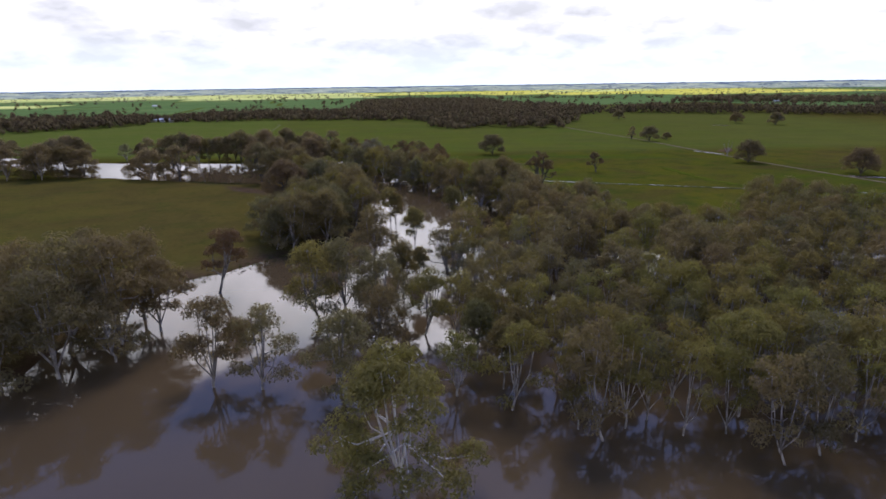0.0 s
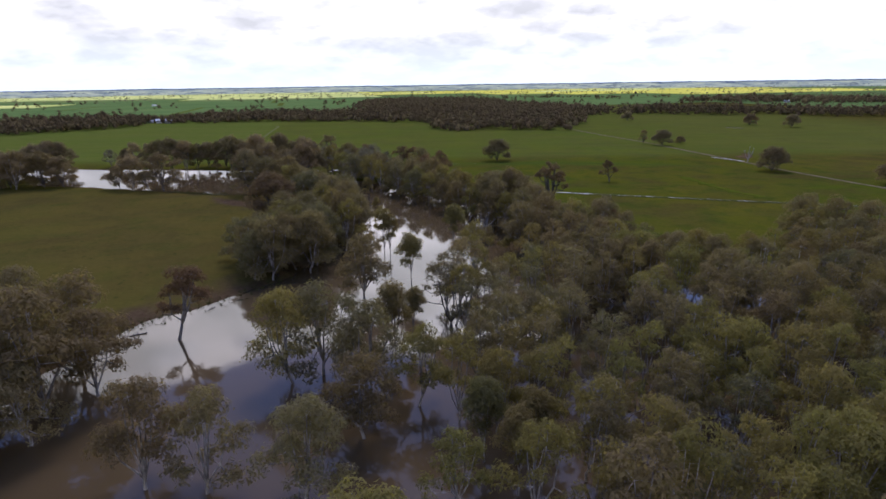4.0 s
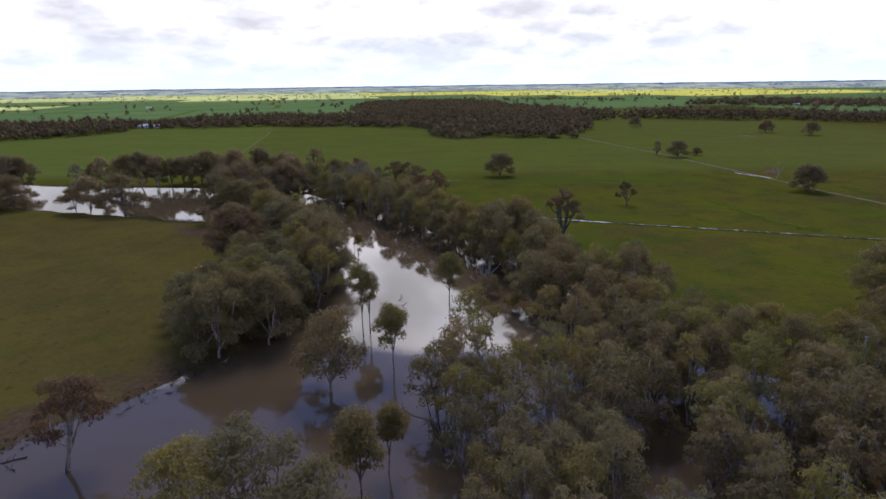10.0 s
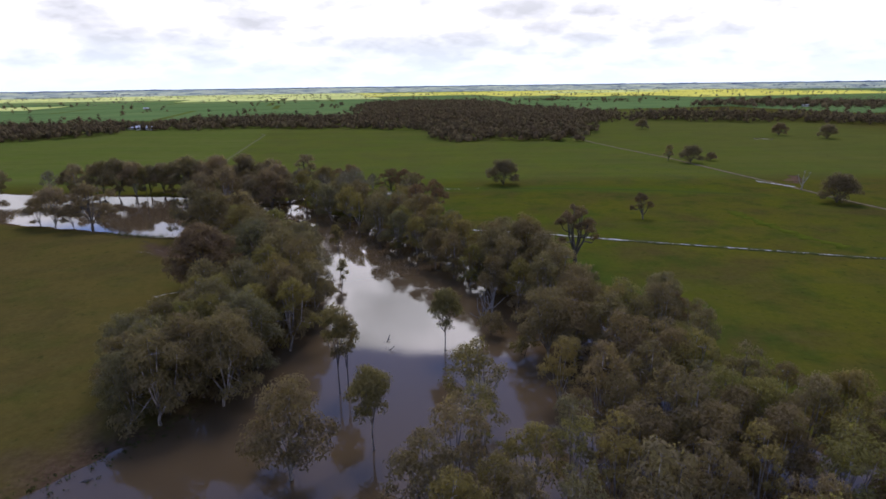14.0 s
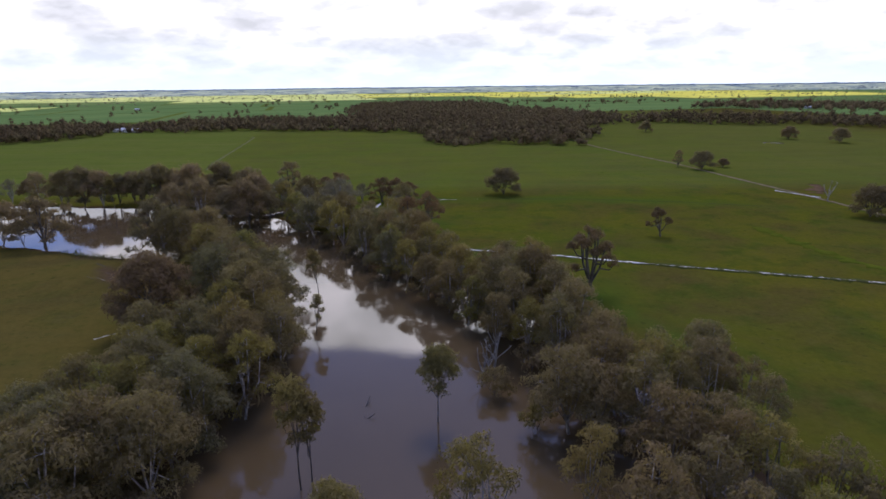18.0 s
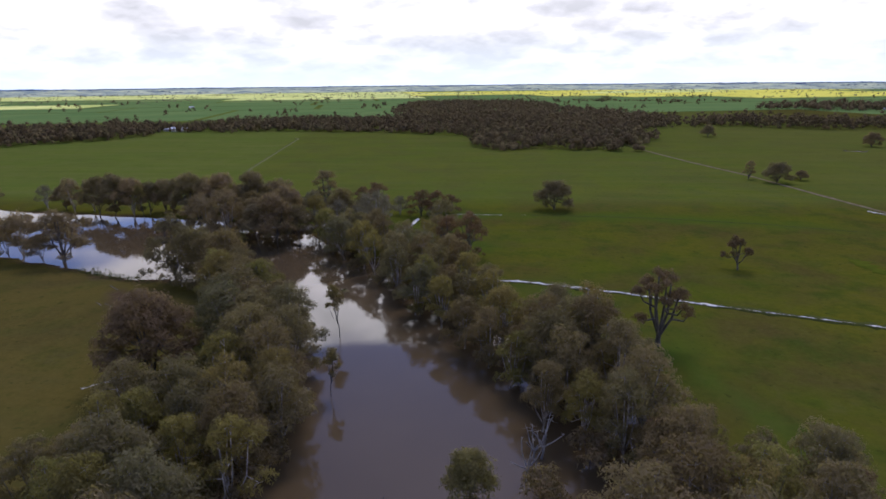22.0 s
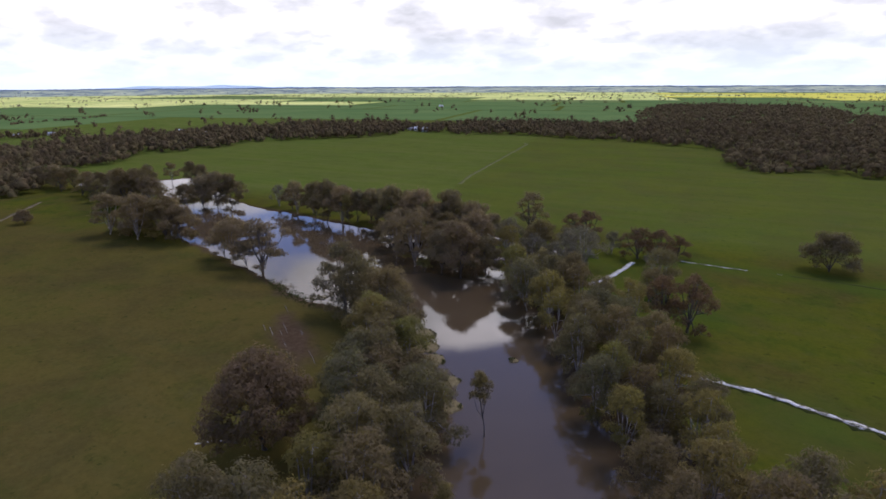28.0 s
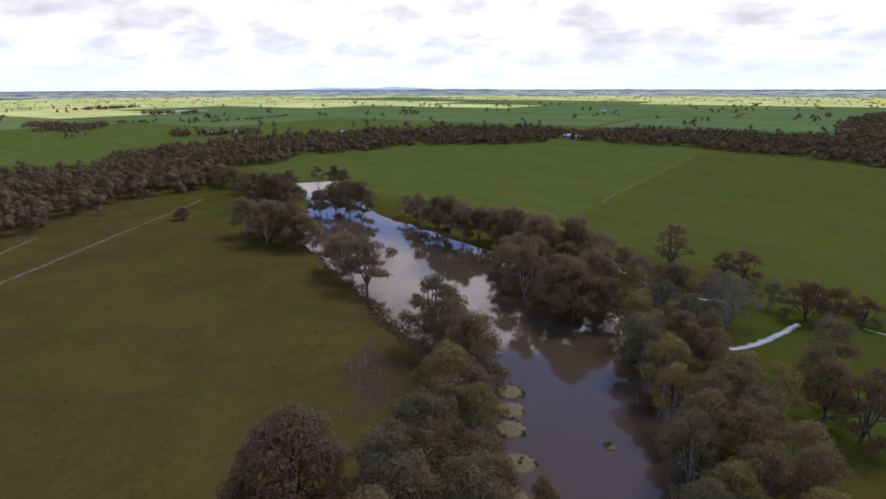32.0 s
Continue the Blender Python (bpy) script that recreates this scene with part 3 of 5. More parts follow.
def build_water():
    xs, ys = np.linspace(-480, 330, 28), np.linspace(-170, 460, 22)
    gx, gy = np.meshgrid(xs, ys)
    i = (np.arange(21)[:, None] * 28 + np.arange(27)).ravel()
    me = mesh_of("water", np.column_stack([gx.ravel(), gy.ravel(), 0 * gx.ravel()]), np.stack([i, i + 1, i + 29, i + 28], 1), WATER)
    return tagged(new("water", me), "still brown flood water mirroring clouds and trees", "river", kind="structure")


build_water()


def strip(name, pts, width, z, mat, label, category, jitter=0.25, kind="structure", step=4.0, seed=1):
    """A ribbon over the ground along a line, with an uneven edge."""
    rng = np.random.RandomState(seed)
    p = np.array(pts, float)
    seg = np.hypot(*np.diff(p, axis=0).T)
    at = np.r_[0, np.cumsum(seg)]
    s = np.linspace(0, at[-1], max(3, int(at[-1] / step)))
    c = np.stack([np.interp(s, at, p[:, 0]), np.interp(s, at, p[:, 1])], 1)
    n = np.gradient(c, axis=0)
    n = np.stack([-n[:, 1], n[:, 0]], 1) / np.hypot(*n.T)[:, None]
    l = c + n * (width / 2) * (1 + jitter * rng.normal(size=len(s)))[:, None]
    r = c - n * (width / 2) * (1 + jitter * rng.normal(size=len(s)))[:, None]
    zz = np.full(len(s), z)
    v = np.concatenate([np.column_stack([l, zz]), np.column_stack([r, zz]), np.column_stack([l, zz - 0.6]), np.column_stack([r, zz - 0.6])])
    k, i = len(s), np.arange(len(s) - 1)
    q = np.concatenate([np.stack([i + k, i + k + 1, i + 1, i], 1), np.stack([i, i + 1, i + 2 * k + 1, i + 2 * k], 1), np.stack([i + 3 * k, i + 3 * k + 1, i + k + 1, i + k], 1)])
    return tagged(new(name, mesh_of(name, v, q, mat)), label, category, kind=kind)


strip("track", [(139, 720), (148, 650), (160, 590), (175, 530), (186, 455), (194, 407), (200, 357), (208, 322), (222, 268), (240, 200), (260, 120)], 2.6, 0.62, DIRT, "pale dirt farm track across green pasture", "track", 0.15)
strip("track", [(-235, 208), (-252, 227), (-271, 249), (-297, 278), (-330, 316), (-361, 350)], 2.0, 0.60, DIRT, "pale wheel-worn track across olive pasture", "track", 0.3)
strip("track", [(-285, 222), (-301, 234), (-321, 251)], 1.8, 0.60, DIRT, "short pale wheel track in the pasture", "track", 0.3)
strip("fence_line_track", [(-168, 520), (-177, 552), (-200, 680), (-219, 786), (-228, 800)], 2.6, 0.60, PALE_GRASS, "pale grass strip along a paddock boundary", "track", 0.3)
strip("ditch_bank", [(-2, 309), (16, 308.5), (46, 299.8), (64, 293), (95, 282.8), (132, 270.4), (170, 258), (215, 243)], 3.4, 0.545, TUSSOCK, "dark rank grass along a ditch", "ditch bank", 0.3, step=1.6, seed=3)
strip("ditch", [(-2, 309), (16, 308.5), (46, 299.8), (64, 293), (70, 291)], 1.2, 0.57, SILT, "straight narrow ditch full of bright water", "ditch", 0.5, step=1.6)
strip("ditch", [(70, 291), (95, 282.8), (132, 270.4), (170, 258), (200, 248)], 0.62, 0.57, THIN_SILT, "grassy ditch with broken glints of water", "ditch", 0.6, step=1.2, seed=2)
strip("ditch", [(-37, 360.5), (-34, 366), (-31.5, 374), (-29.5, 384), (-28, 393.5)], 2.0, 0.58, CLAY_WATER, "short curved ditch full of bright water", "ditch", 0.2, step=2.0)
strip("ditch", [(-13, 403.5), (3, 402.5), (22, 402.8)], 0.5, 0.56, SILT, "shallow ditch with standing water", "ditch", 0.4, step=2.0)
strip("ditch_bank", [(-14, 404), (3, 402.8), (38, 402.6), (83, 399.2), (124, 390), (158, 378)], 1.1, 0.545, TUSSOCK, "faint dark line of rank grass in pasture", "ditch bank", 0.4, step=1.6, seed=4)
strip("grass_strip", [(133, 338), (134.5, 326), (137, 306), (140, 290), (146, 278)], 4.5, 0.545, TRAIL, "faint strip of lush green grass", "grass", 0.5, step=1.5, seed=5)
strip("backwater", [(-90, 364), (-78, 371), (-70, 380), (-62, 392), (-52, 399)], 7.0, 0.56, WATER, "flooded hollow glinting under the gums", "water", 0.4, step=2.5, seed=21)
strip("backwater", [(-112, 408), (-99, 407), (-88, 402), (-78, 394)], 5.0, 0.56, WATER, "flooded hollow glinting behind the gums", "water", 0.4, step=2.5, seed=22)
strip("puddle", [(186, 418), (192, 407), (197, 397)], 1.6, 0.66, SILT, "long puddle on the farm track", "puddle", 0.3)
strip("pond", [(315, 668), (331, 660)], 6.0, 0.60, WATER, "small bright pool in the pasture", "pond", 0.3)
strip("pond", [(216, 297), (238, 288)], 7.0, 0.60, WATER, "bright pool beside the farm track", "pond", 0.2)
strip("pond", [(-1690, 745), (-1700, 800), (-1740, 880), (-1800, 930)], 90.0, 1.2, WATER, "far lagoon with trees on its edge", "pond", 0.2, step=25)


def field(name, pts, z, mat, label):
    bm = bmesh.new()
    vs = [bm.verts.new((*p, z)) for p in pts]
    face = bm.faces.new(vs)
    ext = bmesh.ops.extrude_face_region(bm, geom=[face])
    bmesh.ops.translate(bm, verts=[v for v in ext["geom"] if isinstance(v, bmesh.types.BMVert)], vec=(0, 0, -z - 0.2))
    bmesh.ops.recalc_face_normals(bm, faces=bm.faces)
    return tagged(new(name, bm_mesh(name, bm, mat)), label, "crop field", kind="structure")


NEAR_LAND = np.array([(-620, 100), (-700, 450), (-700, 700), (-560, 960), (-170, 1130), (300, 1130), (620, 940), (1000, 720), (1200, -300), (-500, -300)], float)
CANOLA_LAND = np.array([(-200, 3150), (230, 2850), (760, 2300), (1030, 2250), (1400, 2250), (2000, 2700), (1700, 4300), (200, 4400), (-500, 4000)], float)
# Fields in this outline are mostly paled to stand for sun and haze.
PALE_LAND = np.array([(-1850, 100), (-1900, 750), (-1720, 1380), (-1420, 1830), (-1020, 2050), (-400, 2200), (-200, 2900), (-700, 4500), (-3300, 3300), (-4400, 1500), (-4300, 0)], float)


def build_patchwork():
    """Paddocks of the far plain, each a low slab of crop."""
    rng = np.random.RandomState(17)
    c, sn = math.cos(radians(14)), math.sin(radians(14))
    v = -4500
    while v < 4500:
        dv = rng.uniform(260, 460)
        u = -4500
        while u < 4500:
            du = rng.uniform(380, 820)
            corners = [(u + 8, v + 6), (u + du - 8, v + 6), (u + du - 8, v + dv - 6), (u + 8, v + dv - 6)]
            u += du
            pts = [(c * p - sn * q, 150 + sn * p + c * q) for p, q in corners]
            mid = np.mean(pts, 0)
            if np.hypot(*(mid - (0, 150))) > 4350 or mid[1] < -200 + 0.2 * abs(mid[0]) or inside(np.array(pts + [tuple(mid)]), NEAR_LAND).any():
                continue
            k = rng.uniform()
            if inside(mid[None], CANOLA_LAND)[0]:
                mat, z, text = (CANOLA, 1.2, "bright yellow canola field in flower") if k < 0.72 else (SUNLIT_CROP, 0.9, "far plain crop paled for sunlight and haze")
            elif inside(mid[None], PALE_LAND)[0]:
                mat, z, text = (SUNLIT_CROP, 0.9, "far plain crop paled for sunlight and haze") if k < 0.88 else (BRIGHT_PASTURE, 0.7, "bright green pasture on the far plain") if k < 0.98 else (YOUNG_CROP, 0.75, "deep green young crop on the far plain")
            else:
                mat, z, text = (YOUNG_CROP, 0.75, "deep green young crop on the far plain") if k < 0.80 else (BRIGHT_PASTURE, 0.7, "bright green pasture on the far plain") if k < 0.92 else (STUBBLE, 0.7, "dull olive fallow paddock on the far plain")
            field("crop_field", pts, z, mat, text)
        v += dv


build_patchwork()


def ring(name, radius, height, rough, mat, seed, label, category, foot=0.0):
    """A low far band all round, with an uneven top."""
    n = 2400
    a = np.arange(n) * 2 * np.pi / n
    rng = np.random.RandomState(seed)
    w = np.sin(a * 23 + seed) + 0.8 * np.sin(a * 57 + 2 * seed) + 0.9 * np.sin(a * 131 + seed)
    h = height + rough * (0.5 * w + rng.uniform(-1, 1, n) * np.clip(1 + 0.6 * w, 0.1, 2))
    c = np.stack([radius * np.cos(a), 150 + radius * np.sin(a)], 1)
    near = np.stack([(radius - foot) * np.cos(a), 150 + (radius - foot) * np.sin(a)], 1)
    v = np.concatenate([np.column_stack([near, np.full(n, -2.0)]), np.column_stack([c, h]), np.column_stack([c * 1.003, np.full(n, -2.0)])])
    i = np.arange(n)
    j = (i + 1) % n
    q = np.concatenate([np.stack([i, i + n, j + n, j], 1), np.stack([i + n, i + 2 * n, j + 2 * n, j + n], 1)])
    tagged(new(name, mesh_of(name, v, q, mat)), label, category, kind="structure")


# Bands that stand for distance: haze is in their colours, the hills glow.
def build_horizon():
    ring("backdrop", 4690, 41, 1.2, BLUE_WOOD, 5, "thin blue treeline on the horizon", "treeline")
    # Added slope, leaning back so that it takes the sun like flat ground.
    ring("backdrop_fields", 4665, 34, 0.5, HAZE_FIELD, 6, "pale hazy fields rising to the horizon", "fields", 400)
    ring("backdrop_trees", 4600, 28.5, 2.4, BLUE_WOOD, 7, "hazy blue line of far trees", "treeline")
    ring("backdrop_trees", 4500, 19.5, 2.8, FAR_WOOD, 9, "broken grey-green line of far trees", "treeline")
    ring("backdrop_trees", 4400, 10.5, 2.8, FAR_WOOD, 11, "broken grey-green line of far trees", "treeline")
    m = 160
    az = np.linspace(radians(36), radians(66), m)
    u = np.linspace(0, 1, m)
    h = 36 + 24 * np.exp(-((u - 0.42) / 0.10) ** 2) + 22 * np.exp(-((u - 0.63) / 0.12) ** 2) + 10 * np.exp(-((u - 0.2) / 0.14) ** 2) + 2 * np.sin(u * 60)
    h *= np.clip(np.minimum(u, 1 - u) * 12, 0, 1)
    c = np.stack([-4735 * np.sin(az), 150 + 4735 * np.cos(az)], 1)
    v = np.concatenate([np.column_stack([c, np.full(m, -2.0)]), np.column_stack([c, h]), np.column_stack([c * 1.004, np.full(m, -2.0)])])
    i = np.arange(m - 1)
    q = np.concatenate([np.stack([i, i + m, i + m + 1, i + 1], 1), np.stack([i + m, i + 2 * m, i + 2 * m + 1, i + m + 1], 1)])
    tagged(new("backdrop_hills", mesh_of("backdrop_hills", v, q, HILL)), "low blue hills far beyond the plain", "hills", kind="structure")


build_horizon()

# ---- trees ----
KINDS = {}


def kind(name, thing, height, leaf, bark, label, category="tree", **shape):
    KINDS[name] = dict(thing=thing, height=height, leaf=leaf, bark=bark, label=label, category=category, shape=shape, proto=None)


for n, (h, r, bare, k, lobes, seed) in enumerate(((17, 6.3, 0.04, 72, 14, 11), (18, 5.7, 0.09, 65, 13, 12), (16, 6.3, 0.02, 72, 14, 13), (19, 5.9, 0.11, 70, 14, 14), (17, 5.3, 0.06, 60, 12, 15), (15, 5.9, 0.02, 65, 13, 16), (18, 6.9, 0.04, 80, 16, 17), (16, 5.2, 0.08, 55, 11, 18))):
    kind(f"gum{n}", "river_gum", h, (LEAF_GUM, LEAF_GREY, LEAF_GUM, LEAF_OLIVE)[n % 4], BARK_PALE, "olive-green river gum with pale branching trunk", seed=seed, radius=r, bare=bare, clumps=k, lobes=lobes, count=6.2, size=0.36, lean=0.06, girth=0.26)
for n, (h, r, bare, k, lobes, seed) in enumerate(((16, 4.4, 0.13, 40, 10, 91), (17, 4.0, 0.19, 36, 9, 92), (15, 4.7, 0.11, 40, 10, 93), (16, 4.1, 0.21, 36, 9, 94), (17, 4.9, 0.13, 44, 11, 95), (14, 4.3, 0.09, 40, 10, 96))):
    kind(f"wood{n}", "flooded_gum", h, (LEAF_GUM, LEAF_OLIVE, LEAF_GREY)[n % 3], BARK_PALE, "slim gum with pale stems in flooded wood", seed=seed, radius=r, bare=bare, clumps=k, lobes=lobes, count=7.5, size=0.33, lean=0.07, girth=0.17)
for n, (h, r, bare, k, lobes, seed) in enumerate(((17, 6.4, 0.08, 50, 11, 111), (16, 6.0, 0.06, 50, 11, 112), (18, 6.6, 0.10, 55, 12, 113), (16, 5.6, 0.10, 50, 11, 114))):
    kind(f"bank{n}", "bank_gum", h, (LEAF_GREY, LEAF_GUM, LEAF_BOX, LEAF_GUM)[n % 4], BARK_DARK, "dark leafy gum along the far bank", seed=seed, radius=r, bare=bare, clumps=k, lobes=lobes, count=4.0, size=0.54, girth=0.32)
for n, (h, r, bare, k, lobes, seed) in enumerate(((20, 8.2, 0.12, 70, 14, 121), (20, 7.4, 0.16, 65, 13, 122), (20, 8.6, 0.09, 75, 15, 123), (20, 6.8, 0.12, 60, 12, 124), (20, 7.8, 0.20, 65, 13, 125))):
    kind(f"flood{n}", "flood_gum", h, (LEAF_BANK_HAZE, LEAF_BANK_HAZE, LEAF_BOX, LEAF_BANK_HAZE, LEAF_GREY)[n], (BARK_DARK, BARK_PALE)[n % 2], "broad spreading gum with bare stems over water", seed=seed, radius=r, bare=bare, clumps=k, lobes=lobes, count=3.9, size=0.54, girth=0.30, lean=0.05, split=0.10, squash=0.85)
for n, (h, r, bare, k, seed) in enumerate(((16, 3.8, 0.36, 45, 31), (15, 3.6, 0.34, 45, 32), (17, 3.8, 0.40, 45, 33))):
    kind(f"young{n}", "young_gum", h, LEAF_YOUNG, BARK_PALE, "slender young gum with an oval crown", seed=seed, radius=r, bare=bare, clumps=k, lobes=9, count=11, size=0.33, girth=0.16, lean=0.03, fan=0.5, split=0.34, lobe=(0.48, 0.62), clump=(0.48, 0.66), thin=0.0)
for n, (h, r, bare, k, seed) in enumerate(((14.5, 8.4, 0.05, 72, 41), (14, 7.8, 0.05, 66, 42))):
    kind(f"box{n}", "box_tree", h, LEAF_BOX, BARK_DARK, "dark dense round-crowned box tree", seed=seed, radius=r, bare=bare, clumps=k, lobes=16, count=5.0, size=0.46, girth=0.4, split=0.10, squash=0.85, fan=0.74, lobe=(0.32, 0.44), clump=(0.5, 0.7), under=-0.7, thin=0.0)
kind("box2", "box_tree", 19, LEAF_DARK, BARK_DARK, "dark dense dome-shaped tree beside the river", seed=44, radius=8.2, bare=0.04, clumps=130, lobes=26, count=7, size=0.38, girth=0.4, split=0.08, squash=0.85, fan=0.74, lobe=(0.28, 0.40), clump=(0.5, 0.7), under=-0.7, thin=0.0)
kind("open0", "open_gum", 19.5, LEAF_DARK, BARK_DARK, "dark forked gum with a sparse brown crown", seed=51, radius=7.4, bare=0.36, clumps=66, lobes=13, count=9, size=0.40, girth=0.72, lean=0.07, split=0.20, fan=0.80, lobe=(0.20, 0.32), thin=0.12)
kind("tower0", "tower_gum", 19, LEAF_BOX, BARK_DARK, "dark upright gum with a ragged crown", seed=53, radius=6.0, bare=0.14, clumps=50, lobes=12, count=6, size=0.44, girth=0.5, lean=0.03, split=0.14, lobe=(0.3, 0.45))
kind("ash0", "grey_gum", 17, LEAF_ASH, BARK_PALE, "thin grey-leaved gum with pale limbs", seed=54, radius=7.6, bare=0.14, clumps=60, lobes=13, count=3.6, size=0.42, girth=0.34, split=0.12, lobe=(0.28, 0.42))
kind("ash1", "grey_gum", 17, LEAF_GREY, BARK_WHITE, "airy grey gum with white limbs", seed=55, radius=6.2, bare=0.16, clumps=65, lobes=13, count=5.5, size=0.34, girth=0.28, split=0.10, fan=0.82, lobe=(0.26, 0.38))
kind("open2", "open_gum", 20, LEAF_BOX, BARK_DARK, "forked gum with airy foliage over water", seed=57, radius=8.6, bare=0.14, clumps=75, lobes=15, count=5.2, size=0.46, girth=0.5, split=0.12, fan=0.8, lobe=(0.24, 0.36))
kind("lean0", "leaning_gum", 17.5, LEAF_RUST, BARK_PALE, "gum with a bare leaning trunk and brown crown", seed=58, radius=4.6, bare=0.34, clumps=55, lobes=11, count=9.0, size=0.35, girth=0.3, lean=0.10, split=0.36)
kind("white0", "white_gum", 20, LEAF_OLIVE, BARK_WHITE, "olive gum with stout bone-white limbs", seed=59, radius=7.6, bare=0.03, clumps=132, lobes=22, count=9.0, size=0.33, girth=0.30, split=0.10, fan=0.88, lobe=(0.24, 0.36))
kind("open1", "open_gum", 12, LEAF_DARK, BARK_DARK, "thin sparse brown gum alone in pasture", seed=52, radius=5.0, bare=0.28, clumps=45, lobes=9, count=9, size=0.36, girth=0.34, split=0.28, fan=0.8, lobe=(0.24, 0.36), thin=0.0)
kind("rust0", "rust_tree", 16, LEAF_RUST, BARK_DARK, "rusty brown dense tree at the wood's edge", seed=61, radius=6.2, bare=0.05, clumps=65, lobes=14, count=5.5, size=0.42, girth=0.4, split=0.14, lobe=(0.32, 0.46))
kind("sapling0", "sapling", 14.5, LEAF_YOUNG, BARK_DARK, "thin sapling standing in open flood water", seed=71, radius=2.8, bare=0.42, clumps=40, lobes=8, count=12, size=0.30, girth=0.11, lean=0.05, fan=0.55, lobe=(0.4, 0.55))
kind("dead0", "dead_tree", 12, LEAF_BOX, BARK_DEAD, "bare bleached dead tree", seed=81, radius=4.4, bare=0.30, clumps=20, lobes=5, count=0.1, size=0.4, girth=0.28, fan=0.8)


for n, (h, r, seed) in enumerate(((5, 3.4, 131), (4.5, 3.0, 132), (5.5, 3.2, 133))):
    kind(f"shrub{n}", "bank_shrub", h, (LEAF_GREY, LEAF_BOX, LEAF_OLIVE)[n], BARK_DARK, "low leafy shrub on the flooded bank", "shrub", seed=seed, radius=r, bare=0.0, clumps=15, lobes=3, count=4.0, size=0.44, girth=0.10, lobe=(0.5, 0.7))
kind("dead1", "dead_tree", 14, LEAF_BOX, BARK_DARK, "dark leafless tree with tangled branches", seed=83, radius=7.0, bare=0.22, clumps=48, lobes=8, count=0.1, size=0.4, girth=0.34, fan=0.9, split=0.16)


def plant(name, x, y, height=None, group="", label="", turn=None, wide=1.0):
    k = KINDS[name]
    if height is None:
        height = k["height"]
    s = height / k["height"]
    if turn is None:
        turn = (x * 37.7 + y * 91.3) % 360
    m = pose(x, y, 0, 0, 0, turn) @ Matrix.Diagonal((s * wide, s * wide, s, 1))
    if k["proto"] is None:
        wood, limb, leaf, twig = make_tree(height=k["height"], **k["shape"])
        root = new(k["thing"])
        trunk = part("trunk", wood.mesh("trunk", k["bark"]), root)
        for pile in limb:
            part("limb", pile.mesh("limb", k["bark"]), trunk)
        if name.startswith("dead"):
            part("crown", twig.mesh("crown", k["bark"]), root, "bare twigs")
        else:
            part("crown", crown_mesh(leaf, twig, k["leaf"], k["bark"]), root)
        k["proto"] = root
        root.matrix_basis = m
        ob = root
    else:
        proto = k["proto"]
        ob = copy_thing(proto, Matrix())
        ob.matrix_basis = m
    return tagged(ob, label or k["label"], k["category"], group)


def stand(rows, names, group, label="", wide=1.0):
    for i, (x, y, h) in enumerate(rows):
        plant(names[(i * 5 + int(abs(x * 3 + y))) % len(names)], x, y, h, group, label, wide=wide)


TAKEN = []


def keep_clear(rows, r=5.0):
    TAKEN.extend((x, y, r) for x, y, *_ in rows)


def fill(poly, gap, names, heights, group, label, seed, clear=()):
    """Trees at random in an outline, no two nearer than gap."""
    rng = np.random.RandomState(seed)
    p = np.array(poly, float)
    lo, hi = p.min(0), p.max(0)
    put = []
    tries = int(14 * (hi - lo).prod() / gap**2)
    cand = rng.uniform(lo, hi, (tries, 2))
    cand = cand[inside(cand, p)]
    for c in cand:
        if all((c[0] - a) ** 2 + (c[1] - b) ** 2 > (gap * 0.5 + r * 0.5) ** 2 for a, b, r in TAKEN) and all((c[0] - a) ** 2 + (c[1] - b) ** 2 > gap**2 for a, b in put):
            put.append((c[0], c[1]))
    for x, y in put:
        plant(names[rng.randint(len(names))], round(x, 2), round(y, 2), rng.uniform(*heights), group, label, rng.uniform(0, 360), rng.uniform(0.9, 1.15))
    TAKEN.extend((x, y, gap) for x, y in put)
    return len(put)


GUMS = [f"gum{i}" for i in range(8)]
BANK = [f"bank{i}" for i in range(4)]
FLOOD = [f"flood{i}" for i in range(5)]
SLIM = [f"wood{i}" for i in range(6)]
WEST_CLUMP = [(-66, 106, 24), (-70, 92, 21.5), (-77, 87, 21), (-75, 103, 23.5), (-84, 101, 23), (-76, 114, 21), (-88, 114, 20.5), (-91, 95, 21), (-87, 80, 19.5), (-100, 104, 19.5), (-98, 76, 20), (-63, 98, 14.5), (-68, 119, 21), (-61, 112, 17.5), (-84, 127, 19.5)]
IN_WATER = [(-40.4, 88, 17.5), (-31.5, 87, 16), (-27.5, 116, 19), (-22.5, 119, 19), (-20.2, 158.3, 17.5), (-14, 113, 17), (-12, 99, 15), (-4, 108, 15), (-18, 86, 16), (2, 84, 13)]
SLENDER = [(-9.5, 126, 16), (-6.5, 134, 12), (-8.4, 165.5, 15.5), (3.3, 200.8, 15.5), (10, 86, 13), (13, 90, 14), (6, 93, 14)]
FRONT_ROW = [(23, 71, 19), (27, 74, 18), (35, 72, 16), (46, 65, 16), (20, 74, 16), (52, 67, 17), (59, 70, 17), (31, 76, 15)]
EDGE = [(111, 195, 19), (120, 192, 18), (127, 186, 18), (53, 206, 17), (56, 212, 15), (43, 205, 17), (29, 258, 20), (24, 250, 19), (35, 208, 18), (50, 198, 17)]
FAR_BANK = [(-356, 435, 15.0), (-343, 442, 15.5), (-330, 440, 14.0), (-262, 385, 19.5), (-257, 391, 20.5), (-251, 396, 19.5), (-262, 375, 16.0), (-270, 392, 17.0), (-204, 399, 18.5), (-196, 402, 17.0), (-188, 395, 20.0), (-178, 392, 21.5), (-171, 397, 19.0), (-167, 390, 20.0), (-163, 397, 17.0), (-212, 404, 14.0)]
